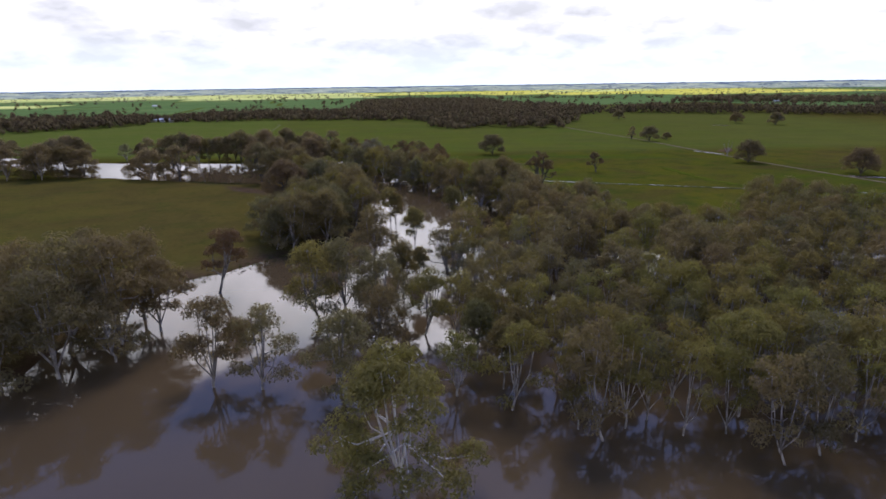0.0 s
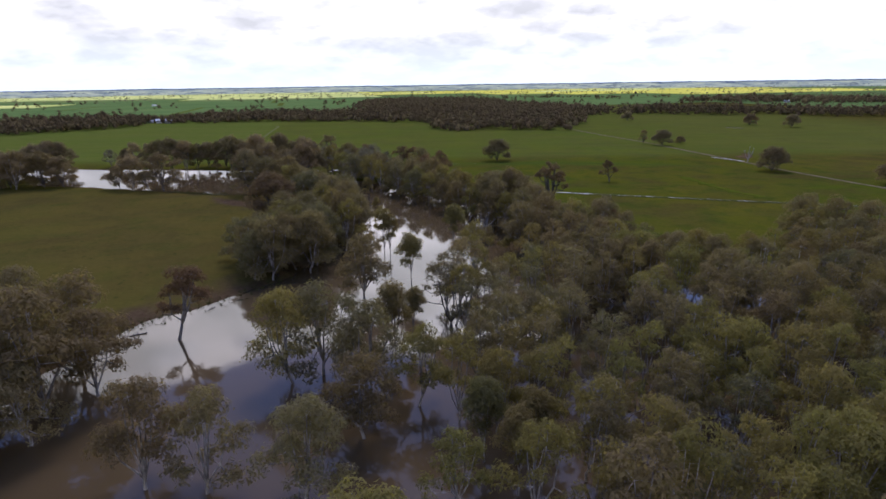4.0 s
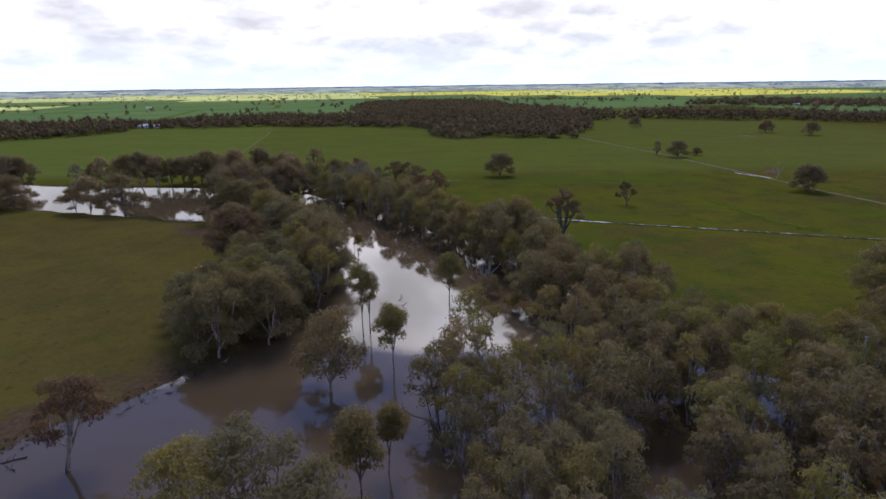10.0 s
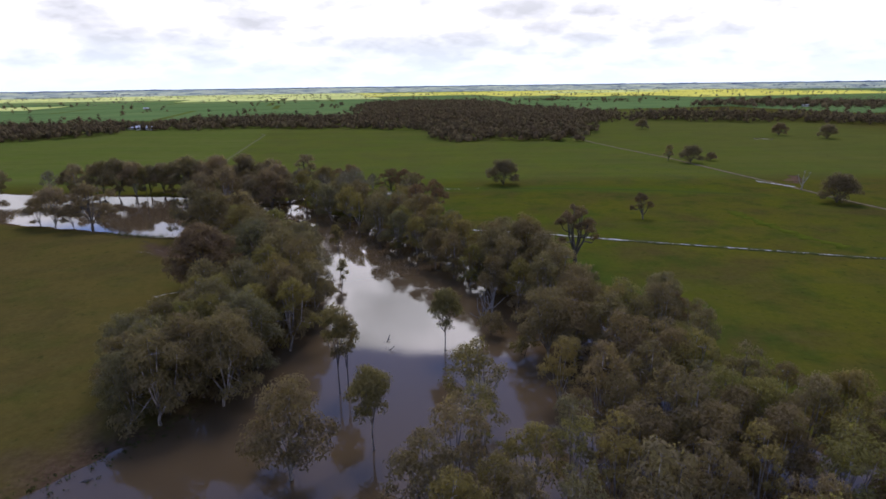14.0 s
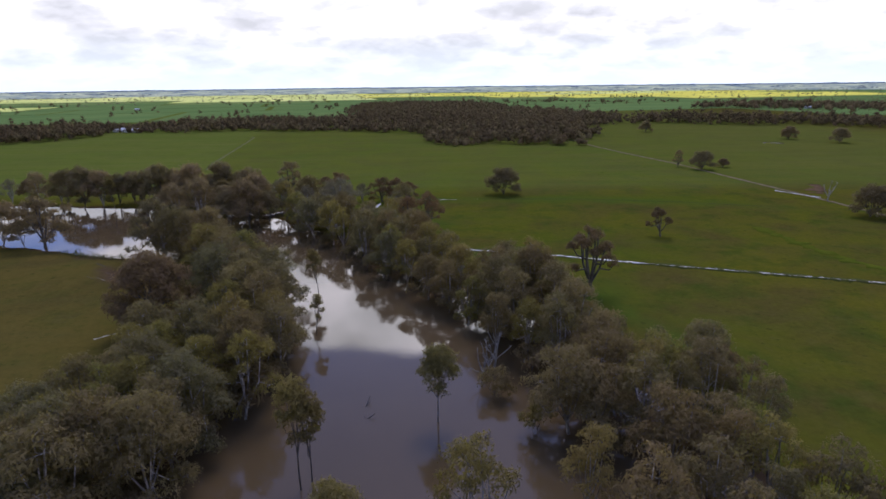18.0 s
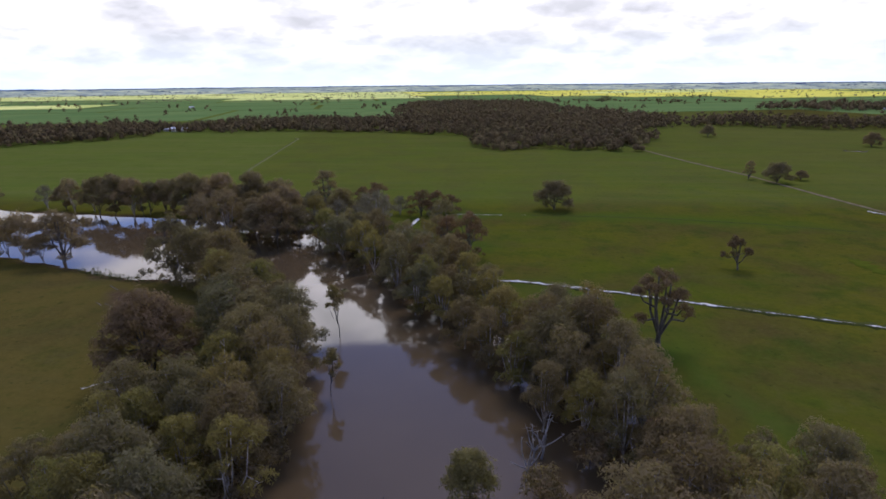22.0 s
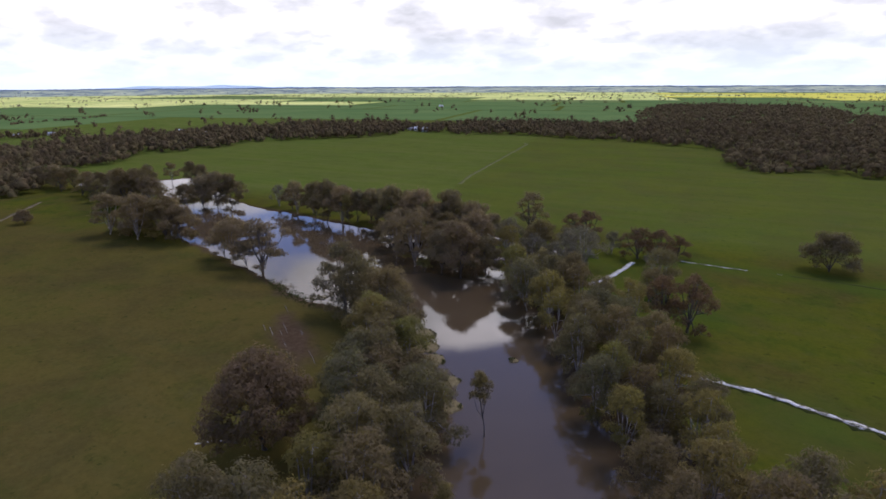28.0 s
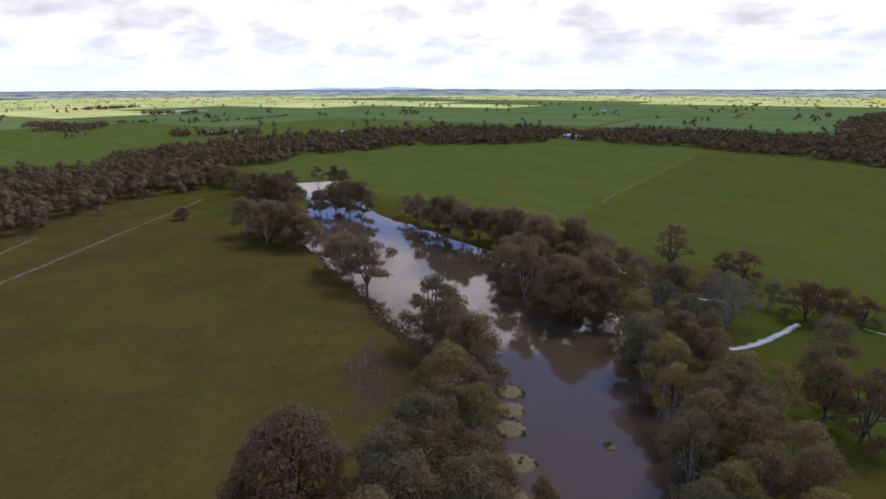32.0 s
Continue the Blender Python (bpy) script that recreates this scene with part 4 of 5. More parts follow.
INNER_BANK = [(-157, 401, 17.4), (-150, 396, 18.5), (-144, 397, 19.6), (-133, 396, 19.6), (-138, 390, 22.9), (-128, 389, 18.0), (-118, 384, 23.4), (-111, 388, 17.4), (-103, 386, 24.0), (-96, 390, 18.5), (-113, 357, 17.4), (-101, 351, 21.8), (-88, 349, 16.4), (-79, 347, 20.7), (-72, 353, 15.3), (-85, 373, 22.9), (-100, 374, 17.4), (-122, 368, 16.4), (-107, 364, 20.7), (-94, 362, 16.4), (-80, 361, 21.8)]
FAR_SINGLE = [(-80, 421, 19.5)]
SPIT = [(-251, 325, 20.5), (-231, 325, 22), (-220, 331, 20.5), (-210, 332.5, 17.5), (-226, 338, 18), (-238, 330, 17), (-242, 336, 18), (-296, 364, 24), (-294, 373, 24), (-283, 368, 20), (-305, 368, 18), (-353, 382, 15), (-344, 387, 16.5), (-330, 386, 15), (-318, 389, 14), (-397, 382, 16), (-390, 386, 15), (-376, 388, 13), (-408, 384, 16), (-420, 380, 15),
        (-166, 321.5, 18.5), (-157, 320, 11), (-175, 325, 13)]
PADDOCK = [(37, 415.5, 15.5), (181, 498, 13.5)]
FIELD_GUMS = [(192, 354, 15), (226, 303, 15), (200, 508, 7), (247, 803, 14), (358, 700, 14), (384, 661, 15), (-310, 317, 8)]

for rows in (WEST_CLUMP, IN_WATER, FRONT_ROW, EDGE, FAR_BANK, INNER_BANK, SPIT):
    keep_clear(rows, 6.0)
keep_clear(SLENDER, 7.0)
stand(WEST_CLUMP, ["gum1", "gum5", "gum2", "gum1"], "gums on the west bank", "olive river gum at the flooded west bank", 1.12)
stand(IN_WATER, GUMS, "gums standing in the river", "leafy river gum standing in brown flood water", 1.08)
plant("white0", -5.2, 61, 20, "gums standing in the river", "olive gum with white limbs over flood water", wide=1.15)
keep_clear([(-5.2, 61)], 9.0)
stand(SLENDER, ["young0", "young1", "young2"], "slender gums in the river", "slender young gum standing in flood water")
stand(FRONT_ROW, SLIM, "gums of the flooded wood", "pale-trunked river gum in flooded wood")
MASS = [(26, 196.5, 17), (33.5, 202, 17.5), (38, 193.5, 17), (38.5, 183, 16.5), (31, 194, 15)]
stand(MASS, ["gum1", "gum5", "gum4"], "gums of the flooded wood", "broad grey-green river gum in flooded wood", 1.1)
OUTER = [(65, 160, 17), (57.5, 158.5, 17), (50.5, 158, 17), (45, 156, 16.5), (74, 155, 17), (66, 152, 17.5)]
stand(OUTER, ["gum1", "gum3", "gum4"], "gums of the flooded wood", "domed pale-limbed gum at the wood's edge", 0.95)
keep_clear(MASS + OUTER, 6.0)
stand([(50, 184, 14), (46, 200, 14), (41, 217, 13), (62, 146, 13), (70, 148, 14)], SLIM, "gums of the flooded wood", "olive river gum crowded in flooded wood")
stand(EDGE, GUMS, "gums of the flooded wood", "tall river gum at the pasture edge")
stand(FAR_BANK, FLOOD, "gums on the far bank", "dark river gum along the far bank")
stand(INNER_BANK, FLOOD, "gums on the far bank", "broad river gum standing at the flooded bank")
stand(FAR_SINGLE, ["tower0"], "gums on the far bank", "tall dark upright gum behind the bank", 1.3)
plant("open2", -149, 320, 20, "gums on the spit", wide=1.25)
plant("open2", -98, 304.5, 22, "gums on the spit", turn=120)
stand([(-88, 302, 20.5), (-81, 296, 19), (-92, 298, 16)], ["gum0", "gum6", "gum2"], "gums on the spit", "spreading river gum on the grassy bank")
keep_clear([(-87, 303), (-80, 297), (-98, 304.5)], 8.0)
plant("sapling0", -158.5, 385, 18, "slender gums in the river")
plant("ash0", -226, 408, 13, "gums on the far bank", "thin pale gum on the grassy bank")
stand(SPIT, FLOOD, "gums on the spit", "spreading river gum on the grassy bank", 1.15)
stand(PADDOCK, ["box0", "box1"], "paddock trees", "dark round-crowned tree alone in pasture")
stand(FIELD_GUMS, ["box0", "box1"], "paddock trees", "dark paddock tree by the farm track")
plant("box2", -66, 241, 21, "paddock trees", wide=1.15)
plant("lean0", -57, 135, 17.5, "gums standing in the river", "leaning gum with a bare trunk at the bank", wide=1.2)
plant("tower0", 170, 512, 12.5, "paddock trees", "upright dark tree beside the farm track")
plant("open0", 46.5, 264.4, 19.8, "paddock trees")
plant("open1", 88.8, 324.5, 12.2, "paddock trees")
plant("dead0", 195.7, 389, 13, "paddock trees")
plant("sapling0", -32, 265, 14.5, "slender gums in the river")
plant("sapling0", -17.2, 183, 18.5, "slender gums in the river", "tall thin gum standing in flood water")
plant("sapling0", -15.8, 184.4, 16.5, "slender gums in the river", "tall thin gum standing in flood water")
plant("sapling0", -26.5, 237.2, 11, "slender gums in the river")
stand([(57.1, 209.4, 12), (-2.4, 334.5, 18), (-9.8, 339.3, 15.5)], ["rust0"], "rusty trees by the ditch", wide=0.95)
stand([(-27.5, 399, 14), (-20, 403, 13), (-14, 407, 10), (-54, 424, 13), (-62, 428, 10)], ["rust0"], "rusty trees by the ditch", wide=1.25)
plant("dead0", 12, 214, 9, "dead trees in the river", "bare grey dead tree in flood water")
plant("dead0", -48, 383, 13, "dead trees in the river", "grey leafless tree on the bank")

WOOD = [(0, 80), (16, 72), (46, 66), (80, 58), (125, 50), (160, 80), (150, 150), (126, 190), (108, 192), (94, 170), (78, 155), (66, 160), (55, 166), (55, 187), (54, 212), (38, 208), (28, 186), (20, 172), (9, 172), (1, 150), (-1, 136), (4, 120), (2, 100)]
keep_clear([(33, 119), (33, 127), (36, 135), (58, 157), (65, 160), (72, 161), (80, 113), (99, 136)], 8.0)
stand([(9.9, 170, 17.5), (24, 177, 15)], ["wood4", "gum7"], "gums of the flooded wood", "pale-trunked gum standing in the flooded bay")
keep_clear([(9.9, 170), (24, 177)], 7.0)
keep_clear([(10, 187), (18, 190), (13, 198), (21, 203), (28, 199), (29, 190), (17, 211), (36, 187), (9, 206), (3, 165), (15, 163), (17, 181), (7, 180), (19, 169), (4, 174), (31, 181), (14, 218), (22, 214)], 9.5)
stand([(75, 152, 17), (86, 153, 16), (60, 168, 14)], ["ash1"], "gums of the flooded wood", "airy grey gum with pale limbs in flooded wood", 0.85)
plant("dead0", 51, 117, 15.5, "dead trees in the wood", "bare white-limbed dead gum among living trees")
keep_clear([(75, 152), (86, 153), (60, 168), (51, 117)], 7.0)
WOOD_SOUTH = [(0, 80), (16, 72), (46, 66), (80, 58), (125, 50), (150, 74), (120, 108), (60, 112), (3, 112), (2, 100)]
fill(WOOD_SOUTH, 5.9, ["wood1", "wood4", "wood1", "wood4", "wood0", "wood3", "gum3", "gum7"], (14.0, 18.0), "gums of the flooded wood", "yellow-olive river gum crowded in flooded wood", 2)
fill(WOOD, 5.9, SLIM + SLIM + ["gum1", "gum4", "gum7"], (14.0, 18.5), "gums of the flooded wood", "olive river gum crowded in flooded wood", 3)
BEHIND = [(-150, 396), (-104, 390), (-88, 398), (-98, 406), (-118, 402), (-150, 406)]
fill(BEHIND, 10.0, FLOOD, (12, 17), "gums on the far bank", "dark river gum along the far bank", 7)
fill([(-310, 372), (-335, 384), (-380, 388), (-405, 388), (-402, 376), (-350, 374), (-318, 362)], 11.0, BANK, (12, 16), "gums on the spit", "spreading river gum on the grassy bank", 8)
fill([(40, 182), (56, 165), (66, 160), (80, 158), (96, 172), (88, 148), (60, 142), (44, 168)], 6.6, SLIM, (12, 15), "gums of the flooded wood", "olive river gum crowded in flooded wood", 11)
fill([(37, 180), (57, 184), (57, 206), (40, 208)], 6.6, SLIM + ["gum2", "gum5"], (12, 16), "gums of the flooded wood", "olive river gum crowded in flooded wood", 12)
EAST_STRIP = [(12, 196), (26, 190), (34, 208), (38, 226), (34, 250), (28, 262), (16, 264), (6, 284), (-6, 306), (-17, 328), (-33, 342), (-42, 350), (-62, 352), (-58, 338), (-44, 324), (-28, 300), (-16, 280), (-4, 262), (8, 244), (16, 226)]
EAST_DOMES = [(28.5, 247, 20), (31, 237, 18.5), (20, 243, 18.5), (33, 228, 17.5), (17, 253, 18)]
stand(EAST_DOMES, ["gum5", "gum6", "gum1"], "gums on the east bank", "tall domed grey-brown gum on the east bank", 1.12)
keep_clear(EAST_DOMES, 7.0)
fill(EAST_STRIP, 7.0, GUMS, (14, 18), "gums on the east bank", "river gum on the wooded east bank", 4)
plant("ash0", -42, 376, 17.5, "gums on the east bank", wide=1.1)
keep_clear([(-42, 376)], 7.0)
NORTH_EAST = [(-60, 373, 19), (-67, 362, 18.5), (-50, 384, 15), (-56, 362, 16), (-48, 358, 15), (-44, 366, 13), (-72, 376, 17), (-66, 386, 14), (-56, 394, 12)]
keep_clear(NORTH_EAST)
stand(NORTH_EAST, ["ash0", "gum3", "flood1", "gum6", "ash0"], "gums on the east bank", "river gum on the wooded east bank")
stand([(-38, 401, 10), (-46, 396, 10), (-20, 388, 9)], ["ash0"], "grey gums by the curved ditch")
stand([(-13.4, 363.4, 17), (-16, 354, 12)], ["gum5", "gum0"], "gums by the curved ditch", "olive gum beside the short ditch")
stand([(-57, 181, 15.5), (-63, 190, 15), (-60, 200, 15), (-47.5, 172.6, 19), (-38.6, 179, 19), (-43.5, 182, 18.5), (-53, 173, 15)], ["gum2", "gum0", "gum6"], "gums on the west strip", "spreading river gum on the west bank")
keep_clear([(-57, 181), (-63, 190), (-60, 200), (-47.5, 172.6), (-38.6, 179), (-43.5, 182), (-53, 173)], 6.0)
WEST_STRIP = [(-47, 173), (-38, 182), (-31, 200), (-30, 217), (-34, 240), (-39, 256), (-48, 272), (-66, 290), (-72, 286), (-62, 268), (-50, 250), (-46, 232), (-58, 222), (-58, 200), (-55, 184)]
WEST_TALL = [(-75, 293, 21), (-69, 277, 19), (-53, 250, 20.5), (-46, 251, 18.5), (-38, 233, 18.5), (-62, 263, 17), (-53, 260, 18.5), (-62, 272, 18.5), (-71, 283, 17.5), (-46, 240, 19.5)]
stand(WEST_TALL, ["gum3", "gum2", "gum0", "gum6", "gum5"], "gums on the west strip", "tall olive-brown river gum on the west bank", 1.08)
keep_clear(WEST_TALL, 6.0)
fill(WEST_STRIP, 6.8, ["gum5", "gum3", "gum0", "gum6", "gum2", "gum7"], (14.5, 18.5), "gums on the west strip", "spreading river gum on the west bank", 6)


SHRUB = ["shrub0", "shrub1", "shrub2"]
TAKEN = []
fill(WEST_STRIP, 6.5, SHRUB, (4, 7), "shrubs under the gums", "low leafy shrub under the bank gums", 14)
fill(EAST_STRIP, 8.5, SHRUB, (4, 7), "shrubs under the gums", "low leafy shrub under the bank gums", 15)
fill([(-150, 400), (-104, 394), (-84, 376), (-74, 352), (-84, 344), (-118, 356), (-112, 378), (-150, 390)], 12.0, SHRUB, (3.5, 6), "shrubs under the gums", "low leafy shrub under the bank gums", 18)
fill([(-275, 378), (-250, 384), (-245, 398), (-272, 400)], 8.0, SHRUB, (4, 7), "shrubs under the gums", "low leafy shrub under the bank gums", 20)
fill([(-238, 324), (-208, 330), (-206, 338), (-240, 344), (-256, 330)], 7.0, SHRUB, (4, 6), "shrubs under the gums", "low leafy shrub under the bank gums", 17)

# ---- far woods ----
def dome_shape():
    bm = bmesh.new()
    bmesh.ops.create_icosphere(bm, subdivisions=1, radius=1.0)
    v, f = np.array([tuple(p.co) for p in bm.verts]), np.array([[p.index for p in q.verts] for q in bm.faces])
    bm.free()
    keep = (v[f][:, :, 2].mean(1) > -0.45)
    return v, f[keep]


DOME_V, DOME_F = dome_shape()


def far_tree(rng, pile, x, y, h, r, domes, spray, count):
    """A ragged crown down to the ground: small dense cores hidden in leaf sprays."""
    for i in range(domes):
        f = i / max(1, domes - 1)
        rad = r * rng.uniform(0.55, 0.80) * (1.0 if domes > 1 else 1.3)
        top = h - rad * 0.85 - (0.72 * f * rng.uniform(0.6, 1.1) * (h - rad))
        off = rng.normal(scale=0.5, size=2) * r * (0.35 + 0.65 * f) if domes > 1 else (0, 0)
        c = np.array((x + off[0], y + off[1], max(top, rad * 0.5)))
        lump = rng.uniform(0.25, 0.72, len(DOME_V))
        pile.add(c + DOME_V * lump[:, None] * rad, DOME_F)
        leaves(rng, pile, c, rad * 1.0, count, spray, 1.0, -0.6, 0.7)


def far_wood(poly, gap, label, seed, detail, heights=(12, 17), name="far_woods"):
    rng = np.random.RandomState(seed)
    p = np.array(poly, float)
    lo, hi = p.min(0), p.max(0)
    gx, gy = np.meshgrid(np.arange(lo[0], hi[0], gap), np.arange(lo[1], hi[1], gap))
    c = np.stack([gx.ravel(), gy.ravel()], 1) + rng.uniform(-0.45, 0.45, (gx.size, 2)) * gap
    wander = 2.2 * gap * np.stack([ripple(c[:, 0] * 0.12, c[:, 1] * 0.12 + seed), ripple(c[:, 1] * 0.13 + 7, c[:, 0] * 0.11 + seed)], 1)
    c = c[inside(c + wander, p)]
    pile = Pile()
    for x, y in c:
        swell = 0.6 * ripple(x * 0.055 + seed, y * 0.05) + 0.55 * ripple(x * 0.21 + 3 * seed, y * 0.17)
        if rng.uniform() < 0.05 - 0.30 * swell:
            continue
        far_tree(rng, pile, x, y, rng.uniform(*heights) * (1 + 0.30 * swell) * (1.35 if rng.uniform() < 0.08 else 1.0), gap * rng.uniform(0.48, 0.80), *detail)
    tagged(new(name, pile.mesh(name, LEAF_FAR)), label, "woodland", kind="stuff")


far_wood([(-290, 190), (-325, 240), (-345, 266), (-405, 348), (-440, 378), (-520, 500), (-527, 606), (-482, 711), (-414, 858), (-440, 985), (-541, 930), (-640, 800), (-690, 643), (-640, 425), (-560, 280), (-480, 180)], 10.5, "dark gum belt beyond the pasture", 21, (5, 0.75, 62), (10, 16))
far_wood([(-414, 860), (-306, 870), (-148, 874), (-66, 832), (-11, 802), (10, 670), (68, 662), (131, 679), (170, 708), (178, 760), (190, 890), (270, 955), (290, 1100), (-159, 1120), (-289, 1060), (-440, 985)], 11.5, "dark gum belt across the plain", 22, (4, 1.3, 28), (10, 15))
far_wood([(-159, 1122), (290, 1102), (267, 1340), (170, 1560), (90, 1960), (-110, 2050), (-235, 1900), (-225, 1480)], 15.0, "deep block of far dark woods", 23, (2, 1.7, 22), (6, 14))
far_wood([(272, 955), (419, 896), (577, 818), (900, 690), (940, 760), (620, 930), (470, 985), (310, 1060)], 11.0, "far tree belt along the road", 24, (3, 1.6, 18))
far_wood([(560, 1440), (720, 1290), (1100, 1050), (1600, 850), (1650, 1050), (1150, 1380), (760, 1560)], 18.0, "far plantation of dark trees", 25, (1, 2.2, 34))
far_wood([(250, 1960), (700, 1800), (705, 1815), (255, 1980)], 10.0, "far windbreak row of trees", 26, (1, 2.0, 20), (9, 13))
far_wood([(-1095, 386), (-1078, 493), (-1220, 533), (-1377, 437)], 13.0, "far dark plantation strip", 27, (2, 2.0, 12), (7, 10))
far_wood([(-900, 520), (-860, 525), (-800, 615), (-812, 650), (-850, 620)], 9.0, "far clump of trees round a farmstead", 28, (3, 1.8, 14), (8, 14))
far_wood([(-1290, 556), (-1240, 628), (-1252, 634), (-1302, 562)], 11.0, "far windbreak row of trees", 29, (2, 2.0, 10), (6, 10))
far_wood([(-1133, 670), (-1265, 955), (-1277, 958), (-1145, 672)], 9.0, "far hedge of low trees", 30, (2, 1.8, 10), (3, 6))
far_wood([(-1640, 740), (-1520, 770), (-1600, 870), (-1625, 860), (-1560, 780)], 20.0, "trees on the edge of a far lagoon", 33, (2, 2.4, 12), (8, 13))
far_wood([(-1990, 640), (-2130, 900), (-2180, 900), (-2040, 640)], 17.0, "far windbreak row of trees", 34, (1, 2.6, 12), (8, 12))


def scattered(count, near, far, seed, label, spray, heights, leaf):
    """Single trees and small clumps over the far plain."""
    rng = np.random.RandomState(seed)
    pile = Pile()
    n = 0
    while n < count:
        ang, r = rng.uniform(radians(-62), radians(98)), near + (far - near) * rng.uniform() ** 0.8
        x, y = -r * math.sin(ang), 150 + r * math.cos(ang)
        for _ in range(1 + rng.poisson(1.0)):
            h = rng.uniform(*heights)
            far_tree(rng, pile, x + rng.normal() * 22, y + rng.normal() * 12, h, h * 0.5, *spray)
            n += 1
    tagged(new("far_trees", pile.mesh("far_trees", leaf)), label, "trees", kind="stuff")


scattered(230, 850, 2400, 31, "single dark trees scattered over far paddocks", (3, 1.6, 14), (10, 17), LEAF_FAR)
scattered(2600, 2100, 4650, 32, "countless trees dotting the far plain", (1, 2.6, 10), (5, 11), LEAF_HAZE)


# ---- mounds in the river ----
def mound(x, y, r, h, seed, green):
    rng = np.random.RandomState(seed)
    root = new("sand_mound")
    root.matrix_basis = pose(x, y, 0)
    rings, n = 7, 28
    v = [(0, 0, h)]
    wob = 1 + 0.08 * np.sin(np.arange(n) * 2 * np.pi / n * 3 + seed) + 0.03 * rng.normal(size=n)
    for i in range(1, rings + 1):
        f = i / rings
        for j in range(n):
            a = j * 2 * np.pi / n
            v.append((math.cos(a) * r * f * wob[j] * 1.25, math.sin(a) * r * f * wob[j] * 1.25, h * (1 - f**2.2) - 1.3 * max(0, f - 0.8) / 0.2 + 0.03 * rng.normal()))
    tri = [(0, 1 + j, 1 + (j + 1) % n, 1 + (j + 1) % n) for j in range(n)]
    me = bpy.data.meshes.new("sand")
    faces = [t[:3] for t in tri]
    for i in range(rings - 1):
        for j in range(n):
            a, b = 1 + i * n + j, 1 + i * n + (j + 1) % n
            faces.append((a, a + n, b + n, b))
    me.from_pydata(v, [], faces)
    me.materials.append(SAND)
    part("sand", me, root)
    pile = Pile()
    for _ in range(3 + int(22 * green)):
        a, f = rng.uniform(0, 6.28), math.sqrt(rng.uniform(0, 0.9)) if rng.uniform() > 2.2 * green else rng.uniform(0.86, 1.05)
        c = (math.cos(a) * r * f, math.sin(a) * r * f, h * (1 - f**2.2) + 0.1)
        leaves(rng, pile, c, 0.42, 16, 0.4, 0.8, -0.1)
    tagged(part("grass", pile.mesh("grass", MOUND_GRASS), root, "sparse green grass"), kind="stuff")
    tagged(root, "round pale sand mound rising from flood water", "mound", "mounds in the river")


for i, (x, y, r, g) in enumerate(((-66.7, 300, 3.4, 0.9), (-61.9, 293.7, 3.4, 0.2), (-57.2, 288, 3.3, 0.4), (-48.8, 280, 3.3, 0.3), (-43.8, 271, 3.4, 0.3), (-38.7, 297.4, 1.2, 0.1))):
    mound(x, y, r, 0.55 if r > 2 else 0.25, 40 + i, g)


# ---- farm buildings ----
def shed(x, y, length, width, height, turn, label):
    root = new("farm_shed")
    root.matrix_basis = pose(x, y, 0.5, 0, 0, turn)
    bm = bmesh.new()
    box(bm, (length, width, height + 0.8), (0, 0, height / 2 - 0.4))
    wall = part("wall", bm_mesh("wall", bm, WALL), root)
    bm = bmesh.new()
    l, w, r = length / 2 + 0.4, width / 2 + 0.5, height + width * 0.22
    vs = [bm.verts.new(p) for p in ((-l, -w, height), (l, -w, height), (l, 0, r), (-l, 0, r), (l, w, height), (-l, w, height), (-l, -w, height - 0.15), (l, -w, height - 0.15), (l, w, height - 0.15), (-l, w, height - 0.15))]
    for f in ((0, 1, 2, 3), (3, 2, 4, 5), (6, 7, 1, 0), (5, 4, 8, 9), (9, 8, 7, 6)):
        bm.faces.new([vs[i] for i in f])
    bm.faces.new([vs[i] for i in (0, 3, 5, 9, 6)])
    bm.faces.new([vs[i] for i in (1, 7, 8, 4, 2)])
    part("roof", bm_mesh("roof", bm, TIN), root, "pale corrugated tin roof")
    for k in range(3):
        bm = bmesh.new()
        box(bm, (length * 0.14, 0.12, height * 0.4), (length * (k - 1) * 0.3, -width / 2 - 0.03, height * 0.5))
        part("window", bm_mesh("window", bm, GLASS), wall)
    bm = bmesh.new()
    box(bm, (0.12, width * 0.35, height * 0.75), (length / 2 + 0.03, 0, height * 0.36))
    part("door", bm_mesh("door", bm, TIN), wall, "grey sliding tin door")
    tagged(root, label, "shed", "farm buildings")


for x, y, l, w, h, a in ((-430, 900, 14, 8, 4, 20), (-416, 893, 9, 6, 3.5, 35), (-448, 905, 8, 5, 3, 5), (-905, 540, 12, 7, 3, 60), (-872, 580, 10, 6, 3, 60), (-858, 616, 9, 6, 3, 30), (-690, 745, 14, 8, 4, 40), (-720, 720, 10, 7, 4, 5), (-705, 760, 9, 6, 3.5, 70), (-830, 1690, 12, 6, 3, 10), (780, 1350, 14, 7, 3.5, 0)):
    shed(x, y, l, w, h, a, "white-walled farm shed among trees")


# ---- wet ground and driftwood ----
RED_SOIL = plain_material("red_soil", (0.085, 0.058, 0.030), (0.135, 0.085, 0.050), 0.5, 1.0, 0.3, 0.0)
strip("bare_soil", [(203, 408), (209, 417), (216, 428), (219, 436)], 6.0, 0.60, RED_SOIL, "bare reddish soil beside the farm track", "soil", 0.5, step=1.5, seed=8)
strip("puddle", [(-80, 235.5), (-77, 238.5), (-72.5, 240)], 0.4, 0.56, THIN_SILT, "small pale puddle in the pasture", "puddle", 0.5, step=1.0, seed=7)


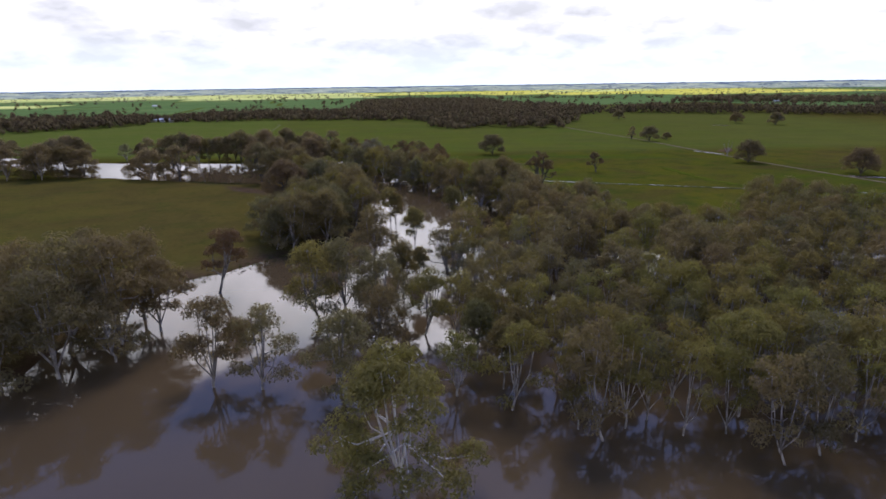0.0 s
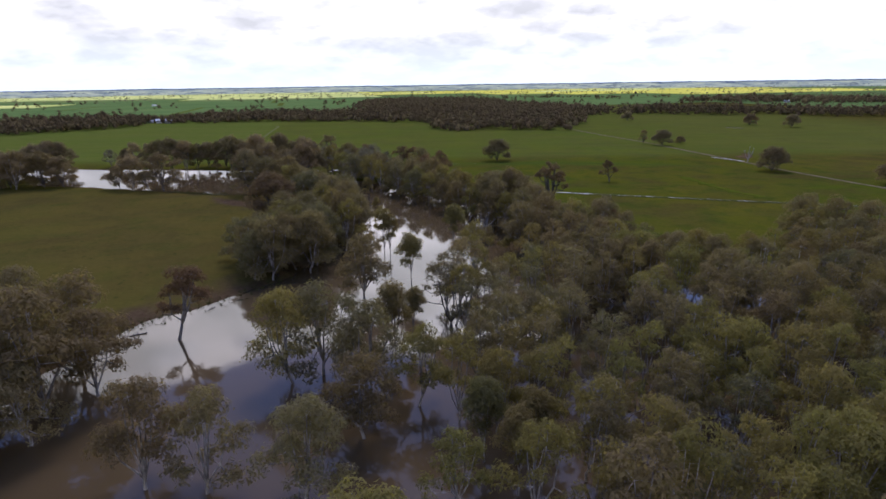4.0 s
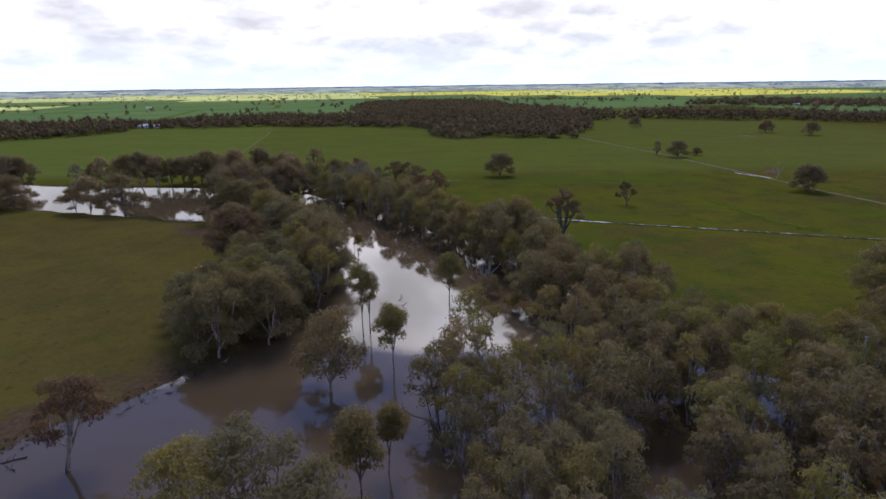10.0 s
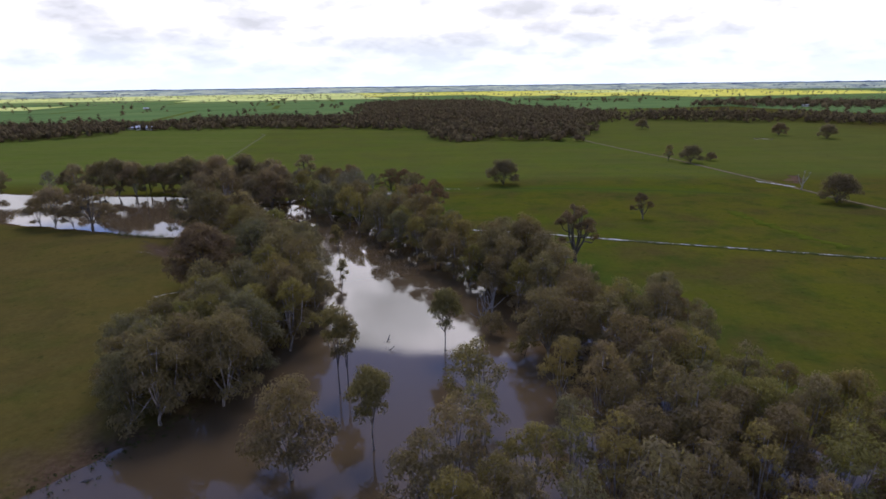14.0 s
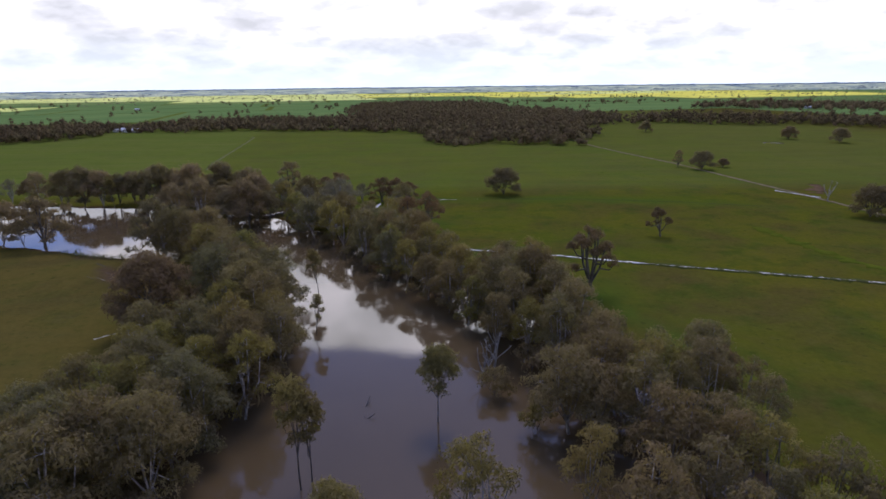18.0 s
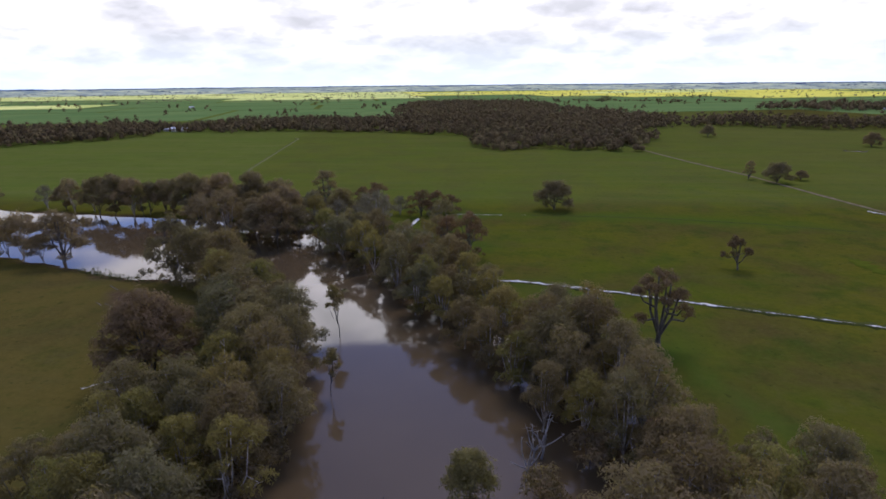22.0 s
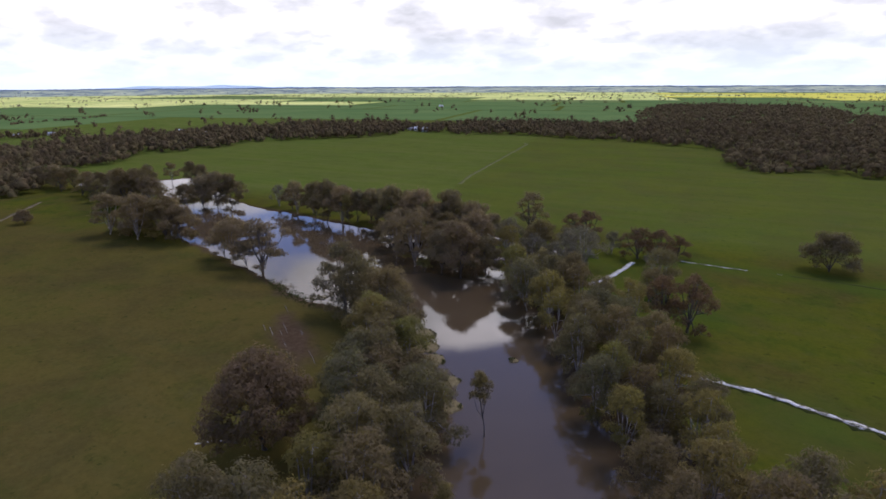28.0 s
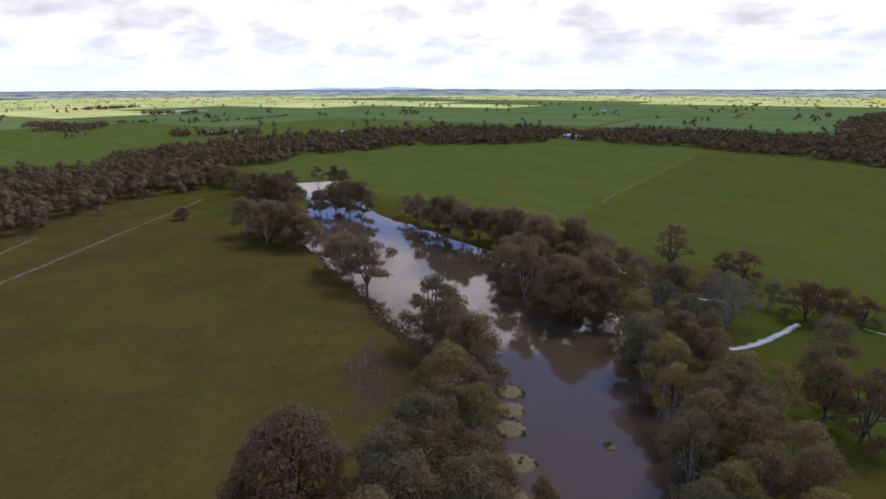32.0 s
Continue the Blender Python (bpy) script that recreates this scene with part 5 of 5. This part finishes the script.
def driftwood(x, y, length, girth, turn, rise, label, seed):
    """A drowned log with a few broken branches, partly above the water."""
    rng = np.random.RandomState(seed)
    root = new("log")
    root.matrix_basis = pose(x, y, 0.05, 0, -rise, turn)
    wood = Pile()
    n = 6
    line = [(length * (i / (n - 1) - 0.5), rng.normal() * 0.12, rng.normal() * 0.05) for i in range(n)]
    tube(wood, line, [girth * (1 - 0.5 * i / n) for i in range(n)], 7)
    part("trunk", wood.mesh("trunk", BARK_DARK), root)
    for i in range(3):
        b = Pile()
        p = np.array(line[1 + i])
        q = p + (rng.uniform(0.3, 0.9), rng.choice([-1, 1]) * rng.uniform(0.4, 1.0), rng.uniform(0.3, 0.9))
        tube(b, [p, (p + q) / 2 + rng.normal(scale=0.08, size=3), q], [girth * 0.4, girth * 0.28, girth * 0.1], 5)
        part("branch", b.mesh("branch", BARK_DARK), root)
    tagged(root, label, "log", "driftwood")


for i, (x, y, l, g, a, r) in enumerate(((-68, 137.5, 5.0, 0.22, 25, 4), (-66.5, 135.8, 3.2, 0.15, -30, 8), (-10.5, 206.3, 4.0, 0.14, 70, 25), (-9.5, 201.8, 3.0, 0.12, 20, 30), (11, 195.4, 4.0, 0.2, 40, 15), (-57, 152.5, 2.5, 0.12, 60, 5), (-52, 158, 2.0, 0.1, 10, 5))):
    driftwood(x, y, l, g, a, r, "dark waterlogged log lying in flood water", 60 + i)
for x, y, h in ((15, 220, 10), (13.8, 219.5, 9), (6, 143, 11)):
    plant("dead0", x, y, h, "dead trees in the river", "bare grey dead tree in flood water")
plant("dead1", 2, 139, 14, "dead trees in the river")
for x, y, h in ((38, 104, 14), (62, 118, 15), (48, 134, 13), (84, 128, 14), (70, 146, 13), (26, 158, 12)):
    plant("dead0", x, y, h, "dead trees in the wood", "bare white-limbed dead gum among living trees")


def reeds(line, width, count, seed, label):
    """Rank dark grass and reeds along a muddy shore."""
    rng = np.random.RandomState(seed)
    p = np.array(line, float)
    at = np.r_[0, np.cumsum(np.hypot(*np.diff(p, axis=0).T))]
    s = rng.uniform(0, at[-1], count)
    c = np.stack([np.interp(s, at, p[:, 0]), np.interp(s, at, p[:, 1])], 1) + rng.normal(scale=width / 2.4, size=(count, 2))
    pile = Pile()
    for x, y in c:
        leaves(rng, pile, (x, y, 0.12), rng.uniform(0.25, 0.55), 8, 0.26, 0.45, 0.1)
    tagged(new("reeds", pile.mesh("reeds", TUSSOCK)), label, "reeds", kind="stuff")


reeds([(-140, 310), (-118, 303), (-100, 298), (-82, 296), (-70, 288)], 7.0, 2200, 91, "dark rank grass along the muddy shore")
reeds([(-6, 332), (-14, 340), (-22, 346), (-30, 352)], 4.0, 600, 92, "dark green rank grass beside the wood")
rng = np.random.RandomState(77)
for i in range(11):
    u = i / 10
    x, y, l = -113 + 34 * u + rng.normal() * 2.0, 292 - 25 * u + rng.normal() * 4.0, rng.uniform(3.0, 8.0)
    strip("puddle", [(x - l * 0.40, y + l * 0.30), (x, y + 0.2), (x + l * 0.40, y - l * 0.28)], rng.uniform(0.08, 0.18), 0.575, WATER, "thin rain puddle on the clay pan", "puddle", 0.6, step=0.6, seed=100 + i)
reeds([(-80, 116), (-76, 132), (-69, 146), (-60, 157), (-51, 167), (-45, 176)], 6.0, 450, 93, "rank brown grass along the muddy shore")
